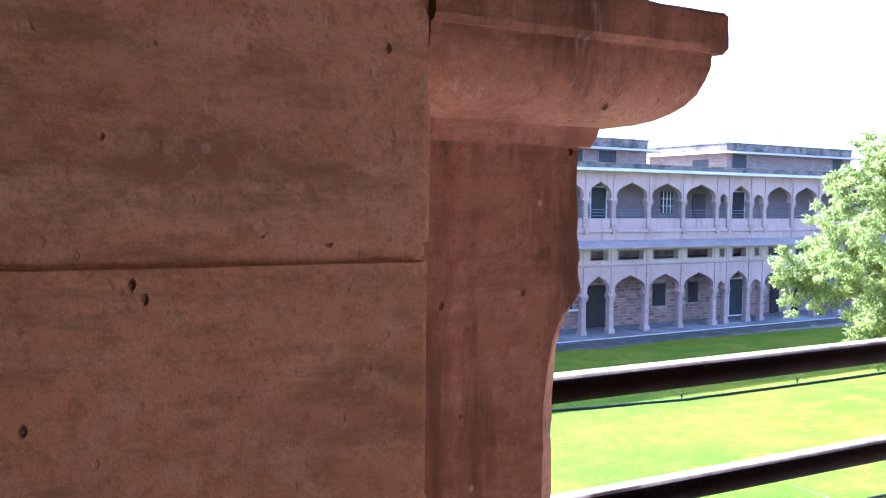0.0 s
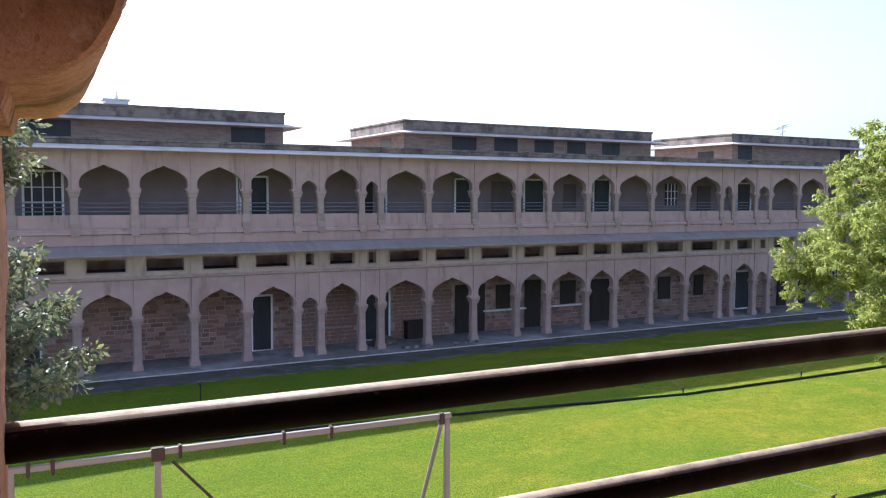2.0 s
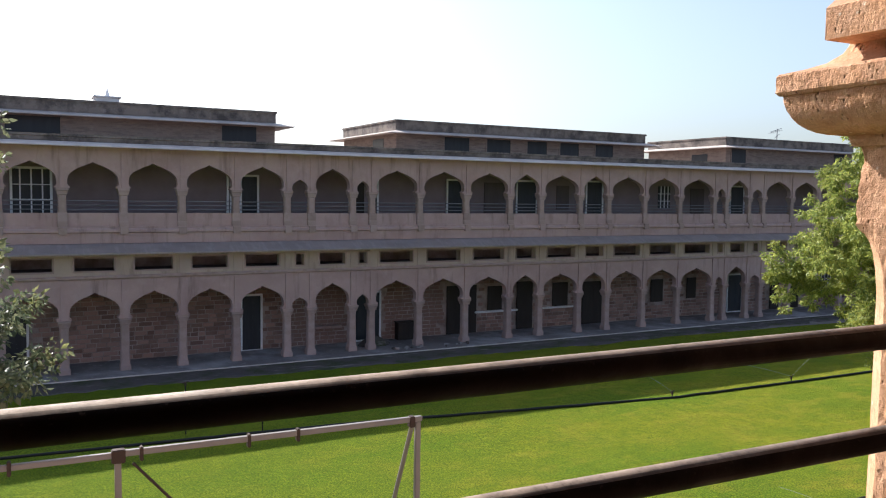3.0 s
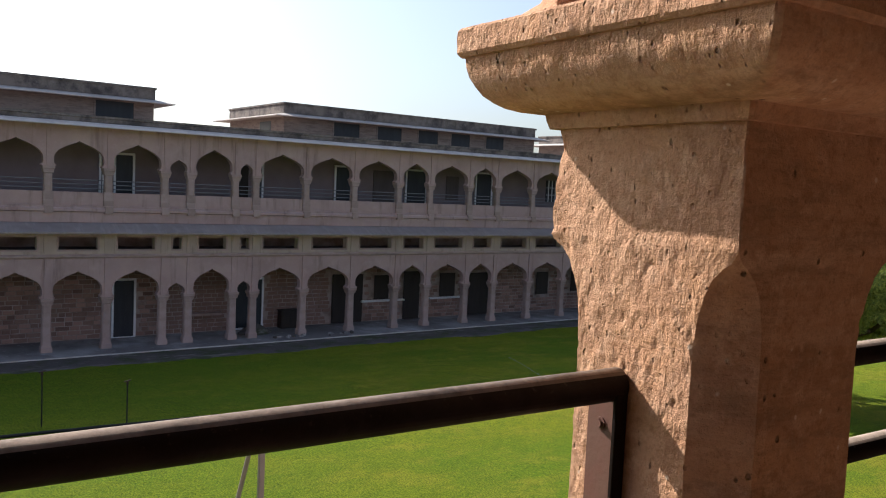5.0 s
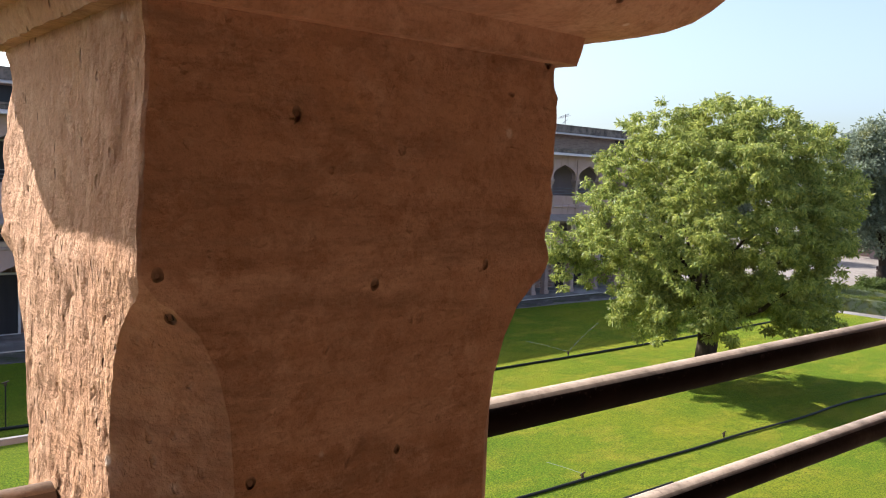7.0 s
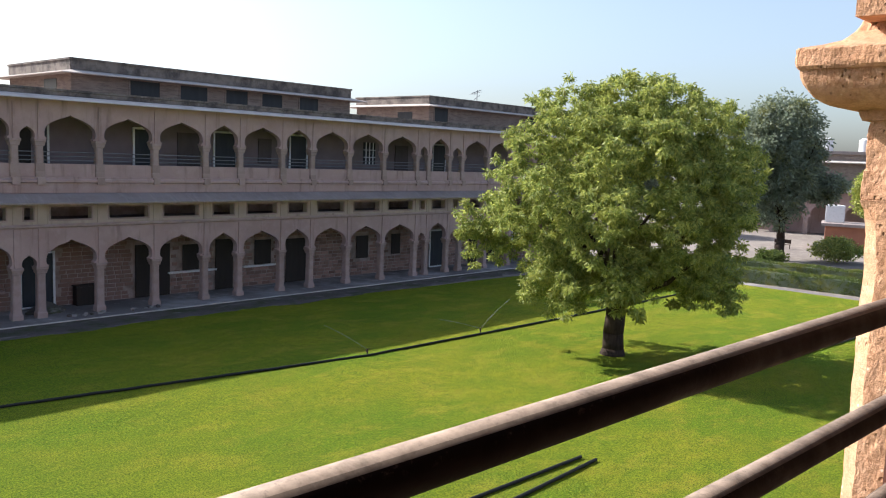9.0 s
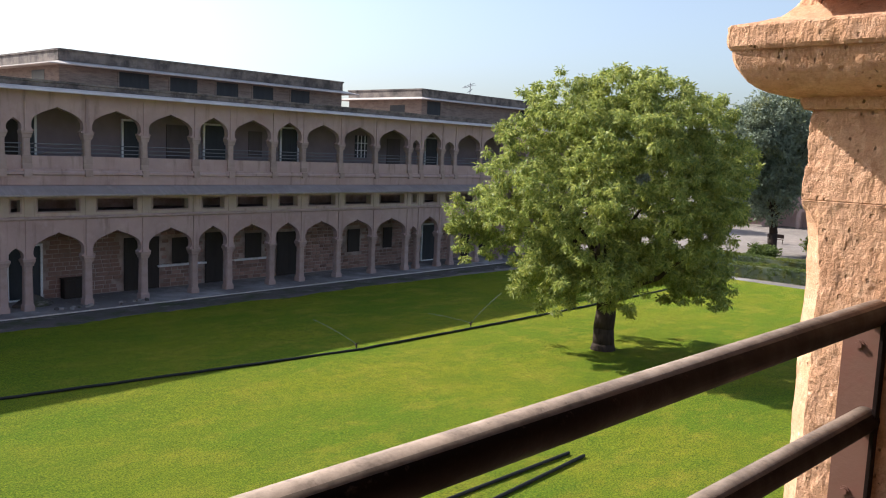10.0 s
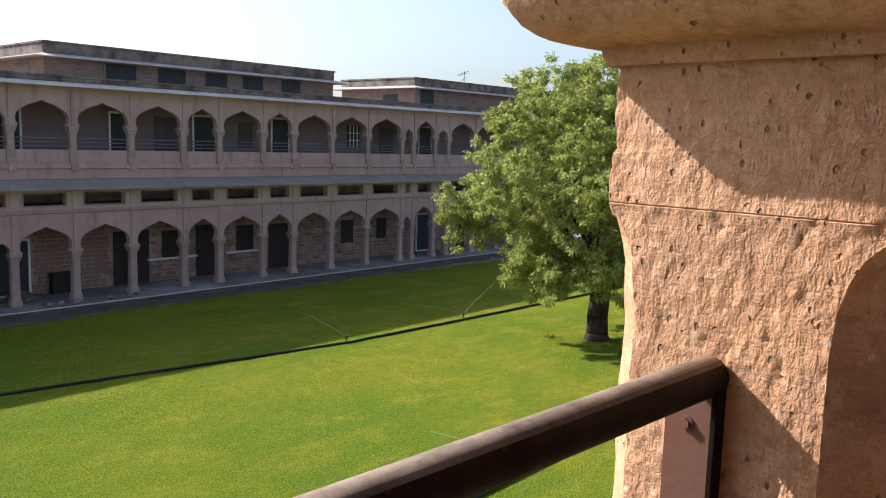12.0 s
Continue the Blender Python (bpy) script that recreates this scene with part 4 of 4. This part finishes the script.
# ---------------------------------------------------------------- hedges and far yard
def hedge(x0, y0, x1, y1, width, height, name, label, seed):
    p = empty(name, Matrix.Translation((x0, y0, -0.06)), label, "hedge", "clipped hedges")
    d = Vector((x1 - x0, y1 - y0, 0))
    n = Vector((-d.y, d.x, 0)).normalized()
    bm = bmesh.new()
    a, b = n * (width / 2 - 0.1), n * (-width / 2 + 0.1)
    vs = [bm.verts.new(v) for v in (a, d + a, d + b, b, a + Vector((0, 0, height - 0.1)), d + a + Vector((0, 0, height - 0.1)), d + b + Vector((0, 0, height - 0.1)), b + Vector((0, 0, height - 0.1)))]
    for f in ((0, 1, 5, 4), (1, 2, 6, 5), (2, 3, 7, 6), (3, 0, 4, 7), (4, 5, 6, 7)):
        bm.faces.new([vs[i] for i in f])
    part("hedge_core", bm, LEAFDARK, p)
    r = np.random.RandomState(seed)
    L = d.length
    c = []
    for i in range(int(L * 110)):
        f, s, h = r.rand(), r.rand() * 2 - 1, r.rand()
        if r.rand() < 0.5:
            s = math.copysign(1, s)
        else:
            h = 1.0
        q = d * f + n * (s * width / 2)
        c.append((q.x, q.y, h * height * (1 + 0.04 * math.sin(f * 40))))
    leaf_cloud("foliage", np.array(c), 12, 0.085, 0.10, LEAFHEDGE, p, seed, 0.0, 0.5)
    return p


hedge(60.41, 6.94, 58.84, 32.44, 1.3, 0.98, "hedge", "long clipped green hedge at the lawn's end", 3)
hedge(65.90, 6.75, 64.13, 32.26, 1.3, 0.98, "hedge", "second clipped green hedge behind the first", 4)
tagged(part("path", sweep_profile([(2.0, -0.05), (34.2, -0.05), (34.2, -0.02), (2.0, -0.02)], 57.0, 58.2), APRON), "narrow pale path along the hedge", "path", kind="structure")


# soil strip between apron and turf
vs, fs = [], []
count = int((RIGHT + 2 - LEFT) / 0.25)
for i in range(count + 1):
    u = LEFT - 2 + 0.25 * i
    reach = -3.5 + 0.55 * noise.noise((u * 0.35, 0.0, 2.0)) + 0.28 * noise.noise((u * 1.7, 0.0, 5.0)) + 1.2 * max(0.0, (u - 20.0) / 30.0)
    for k, z in ((0.0, 0.199), (0.25, 0.202), (0.5, 0.203), (0.75, 0.200), (0.93, 0.192), (1.0, 0.12)):
        vs.append((u, -1.503 + (reach + 1.503) * k, z + 0.006 * noise.noise((u * 2.1, k * 5.0, 1.0))))
for i in range(count):
    for k in range(5):
        a = i * 6 + k
        fs.append((a, a + 1, a + 7, a + 6))
soil = mesh_part("soil_bed", vs, fs, SOIL, None, "", True)
soil.matrix_world = hall.matrix_world
tagged(soil, "dark damp bare soil strip beside the apron", "soil", kind="structure")


# ---------------------------------------------------------------- net frame, hoses and sprinklers on the lawn
net = empty("net_frame", pose(4.78, 8.55, 0), "tall grey square-tube sports net frame on the lawn", "net frame")
for x in (0.0, -3.24, -4.55):
    part("post", boxed(x - 0.031, x + 0.031, -0.031, 0.031, -0.05, 5.228, bevel=0.006), FRAMEGREY, net)
part("crossbar", boxed(-3.24, 0.05, -0.031, 0.031, 5.23, 5.29, bevel=0.006), FRAMEGREY, net)
part("crossbar", boxed(-4.62, -3.243, -0.028, 0.028, 5.222, 5.278, bevel=0.006), FRAMEGREY, net)
part("brace", tube(bmesh.new(), (-0.07, 0.0, 5.18), (-0.42, 1.9, 0.0), 0.027, 8), FRAMEGREY, net)
part("stay", tube(bmesh.new(), (-3.10, 0.0, 5.15), (1.6, -1.6, 0.0), 0.016, 8), CLIP, net, "thin dark steel stay")
part("corner_cap", boxed(-3.30, -3.17, -0.045, 0.045, 5.17, 5.305, bevel=0.01), CLIP, net, "rusted corner bracket")
part("corner_cap", boxed(-0.11, -0.042, -0.045, 0.045, 5.17, 5.30, bevel=0.01), CLIP, net, "rusted corner bracket")
for x in (-1.95, -1.42, -3.02, -4.40, -4.19):
    part("clip", boxed(x - 0.018, x + 0.018, -0.042, 0.042, 5.17, 5.31, bevel=0.008), CLIP, net, "rusted net clip")


def hose(name, pts, r, label):
    cu = bpy.data.curves.new(name, "CURVE")
    cu.dimensions, cu.bevel_depth, cu.bevel_resolution = "3D", r, 2
    sp = cu.splines.new("POLY")
    sp.points.add(len(pts) - 1)
    for p, q in zip(sp.points, pts):
        p.co = (*q, 1)
    cu.materials.append(DARKRUBBER)
    me = bpy.data.meshes.new_from_object(new(name + "_curve", cu))
    bpy.data.objects.remove(bpy.data.objects[name + "_curve"])
    return tagged(new(name, me), label, "hose")


def wavy(x0, y0, x1, y1, n, amp, seed, z=0.045):
    out = []
    for i in range(n + 1):
        f = i / n
        out.append((x0 + (x1 - x0) * f, y0 + (y1 - y0) * f + amp * noise.noise((f * 7 + seed, seed, 0)), z))
    return out


line = [(-19.9, 27.6), (5.4, 26.55), (10.9, 26.22), (17.0, 25.45), (23.1, 24.72), (29.8, 24.82), (39.5, 25.06), (49.2, 25.5)]
hose("irrigation_hose", [p for k, (a, b) in enumerate(zip(line, line[1:])) for p in wavy(*a, *b, 14, 0.06, k)[:-1]] + [(*line[-1], 0.045)], 0.05, "long black irrigation hose lying across the lawn")
hose("irrigation_hose", wavy(9.16, 14.40, 46.80, 13.62, 60, 0.20, 5), 0.04, "black irrigation hose lying on the sunlit lawn")
hose("loose_pipe", [(15.21, 12.71, 0.05), (20.50, 12.69, 0.05)], 0.045, "straight black pipe lying on the lawn")
hose("loose_pipe", [(14.98, 11.91, 0.05), (20.65, 12.31, 0.05)], 0.045, "straight black pipe lying on the lawn")

WATER = Mat("spray_water", (0.75, 0.80, 0.82), 0.25)
WATER.b.inputs["Alpha"].default_value = 0.35
WATER = WATER.done()


def sprinkler(x, y, jets, height=0.16):
    s = empty("sprinkler", pose(x, y, 0.0), "small black impact sprinkler with thin water jets" if jets else "thin black sprinkler riser standing in the grass", "sprinkler", "lawn sprinklers")
    part("riser", tube(bmesh.new(), (0, 0, -0.03), (0, 0, height), 0.022, 8), DARKRUBBER, s)
    bm = tube(bmesh.new(), (0, 0, height), (0, 0, height + 0.10), 0.045, 8, 0.03)
    tube(bm, (-0.10, 0, height + 0.08), (0.10, 0, height + 0.13), 0.02, 6)
    part("nozzle", bm, CLIP, s)
    for dx, dy, up in jets:
        bm = bmesh.new()
        last = None
        for i in range(9):
            f = i / 8
            p = Vector((dx * f, dy * f, height + 0.1 + up * (1.05 * f - 0.22 * f * f)))
            if last is not None:
                tube(bm, last, p, 0.006, 5, 0.006, caps=False)
            last = p
        part("water_jet", bm, WATER, s, "thin white water jet")
    return s


sprinkler(23.2, 24.78, [(-1.0, 1.5, 1.0)])
sprinkler(29.95, 24.92, [(-1.7, 1.0, 0.55), (2.6, 0.5, 1.25)])
sprinkler(18.73, 14.27, [(-0.7, 0.7, 0.3)], 0.06)
sprinkler(25.44, 14.25, [], 0.06)
sprinkler(7.38, 26.49, [], 1.3)
sprinkler(5.08, 27.34, [], 1.6)


# ---------------------------------------------------------------- yard beyond the hedges
shed = empty("brick_shed", pose(92.72, 31.90, -0.06, 0, 0, -70), "low red-brown shed with a flat grey slab roof", "shed")
m = Mat("red_render", (0.34, 0.15, 0.095), 0.9)
m.mix(m.ramp(m.noise(1.0, 5), 0.4, 0.7, 0, 0.5), (0.25, 0.11, 0.075))
REDWALL = m.done()
part("wall", boxed(-1.0, 8.0, -2.0, 2.5, 0.0, 2.45), REDWALL, shed)
part("roof", boxed(-1.4, 8.4, -2.5, 2.9, 2.453, 2.75, bevel=0.03), SLAB, shed)
wt = part("water_tank", boxed(-1.1, 0.75, -0.2, 1.4, 2.752, 4.55, bevel=0.08), WHITEPAINT)
wt.matrix_world = pose(92.72, 31.90, -0.06, 0, 0, -70)
tagged(wt, "square white painted water tank on the shed roof", "tank")
block = empty("far_building", pose(110.81, 39.83, -0.06, 0, 0, -70), "distant brown stone building with arches and slab eaves", "building")
for k in range(8):
    a = -14 + k * 4.0
    part("arch_wall", extrude_outline(arch_panel(a, a + 4.0, 1.5, 2.2, 4.0, 5.6), -0.2, 0.2), FACADE, block)
    part("column", boxed(a - 0.3, a + 0.3, -0.25, 0.25, 0.0, 2.2, bevel=0.03), COLUMN, block)
part("rear_wall", boxed(-14, 18, 3.0, 3.4, 0, 10.0), FACADE, block)
part("upper_wall", boxed(-14, 18, -0.15, 3.0, 5.61, 10.2), TERRACE, block)
part("lower_eave", sweep_profile([(0.0, 5.9), (-1.2, 5.55), (-1.2, 5.48), (0.0, 5.7)], -14.5, 18.5), EAVE, block)
part("upper_eave", sweep_profile([(0.0, 9.5), (-1.2, 9.2), (-1.2, 9.1), (0.0, 9.3)], -14.5, 18.5), EAVE, block)
part("roof_slab", boxed(-14.3, 18.3, -0.5, 6.0, 10.2, 10.6, bevel=0.04), SLAB, block)
for k in (-3.6, -0.2, 4.0):
    bm = tube(bmesh.new(), (0, 0, 0), (0, 0, 1.5), 0.62, 20)
    tube(bm, (0, 0, 1.5), (0, 0, 1.75), 0.62, 20, 0.25)
    tk = part("roof_tank", bm, WHITEPAINT)
    tk.matrix_world = block.matrix_world @ pose(k, 2.5, 10.6)
    tagged(tk, "white cylindrical plastic water tank on the far roof", "water tank", "roof tanks")
far_tree(104.39, 30.89, 8.5, 3.2, 51, LEAF, "small_tree", "light green tree before the far building", 0.2, 0.35)


def round_bush(x, y, r, h, mat, seed):
    b = empty("bush", pose(x, y, -0.06), "rounded yellow-green garden bush", "bush")
    bm = bmesh.new()
    for k in range(6):
        a = k / 6 * math.tau
        tube(bm, (0, 0, 0), (math.cos(a) * r * 0.5, math.sin(a) * r * 0.5, h * 0.6), 0.04, 5, 0.02)
    part("stem", bm, BARK, b)
    leaf_cloud("foliage", crown_points(150, (0, 0, h * 0.5), (r, r, h * 0.5), seed, 9, 0.4, 0.05), 30, 0.24, 0.35, mat, b, seed, 0.1, 0.4)


round_bush(78.60, 26.68, 2.2, 2.4, LEAF, 61)
round_bush(71.26, 29.47, 1.2, 1.2, LEAFHEDGE, 62)
tagged(part("road", sweep_profile([(-20, -0.055), (70, -0.055), (70, -0.03), (-20, -0.03)], 66.5, 72.5), SOIL), "dark shaded tarmac drive behind the hedges", "road", kind="structure")
bench = empty("garden_bench", pose(86.71, 34.85, -0.06, 0, 0, -70), "dark iron garden bench in the yard", "bench")
part("seat", boxed(-0.8, 0.8, -0.25, 0.25, 0.42, 0.47, bevel=0.01), CLIP, bench)
part("backrest", boxed(-0.8, 0.8, 0.22, 0.27, 0.55, 0.95, bevel=0.01), CLIP, bench)
for x in (-0.7, 0.7):
    for y in (-0.2, 0.2):
        part("leg", boxed(x - 0.03, x + 0.03, y - 0.03, y + 0.03, 0.0, 0.418), CLIP, bench)


# clutter under the arcade
def rubble(u, v, w, seed, label):
    r = random.Random(seed)
    p = empty("rubble_heap", hall.matrix_world @ pose(u, v, 0.22), label, "rubble")
    for k in range(9):
        a, b, c = r.uniform(0.10, 0.28), r.uniform(0.08, 0.2), r.uniform(0.05, 0.14)
        x, y = r.uniform(-w, w), r.uniform(-0.25, 0.25)
        st = part("stone", boxed(-a / 2, a / 2, -b / 2, b / 2, 0, c, bevel=0.02), APRON if k % 3 else SOIL, p)
        st.location, st.rotation_euler = (x, y, 0.0), (0, 0, r.uniform(0, 3))
    return p


rubble(8.5, -0.75, 0.9, 3, "small heap of pale broken stones on the apron")
rubble(11.2, -0.75, 1.0, 4, "scattered broken paving stones on the apron")
heap = empty("dark_heap", hall.matrix_world @ pose(7.3, 0.9, 0.22), "dark heap of sacking on the veranda floor", "heap")
vs, fs = [], []
for i in range(7):
    for j in range(12):
        a, h = j / 12 * math.tau, i / 6
        rr = (1 - h ** 1.6) * (0.9 + 0.2 * noise.noise((math.cos(a) * 2, math.sin(a) * 2, h * 3)))
        vs.append((rr * math.cos(a) * 1.0, rr * math.sin(a) * 0.45, h * 0.55))
for i in range(6):
    for j in range(12):
        fs.append((i * 12 + j, i * 12 + (j + 1) % 12, (i + 1) * 12 + (j + 1) % 12, (i + 1) * 12 + j))
mesh_part("sacking", vs, fs, SOIL, heap, "", True)
cup = empty("wooden_cupboard", hall.matrix_world @ pose(9.6, DEPTH - 0.3, 0.22), "small red-brown wooden cupboard against the stone wall", "cupboard")
part("body", boxed(-0.55, 0.45, -0.22, 0.22, 0.0, 0.92, bevel=0.01), BROWNWOOD, cup)
part("top", boxed(-0.60, 0.50, -0.25, 0.24, 0.923, 0.97, bevel=0.008), BROWNWOOD, cup)
for x in (-0.54, -0.04):
    part("door", boxed(x, x + 0.47, -0.24, -0.222, 0.08, 0.88, bevel=0.004), BROWNWOOD, cup)
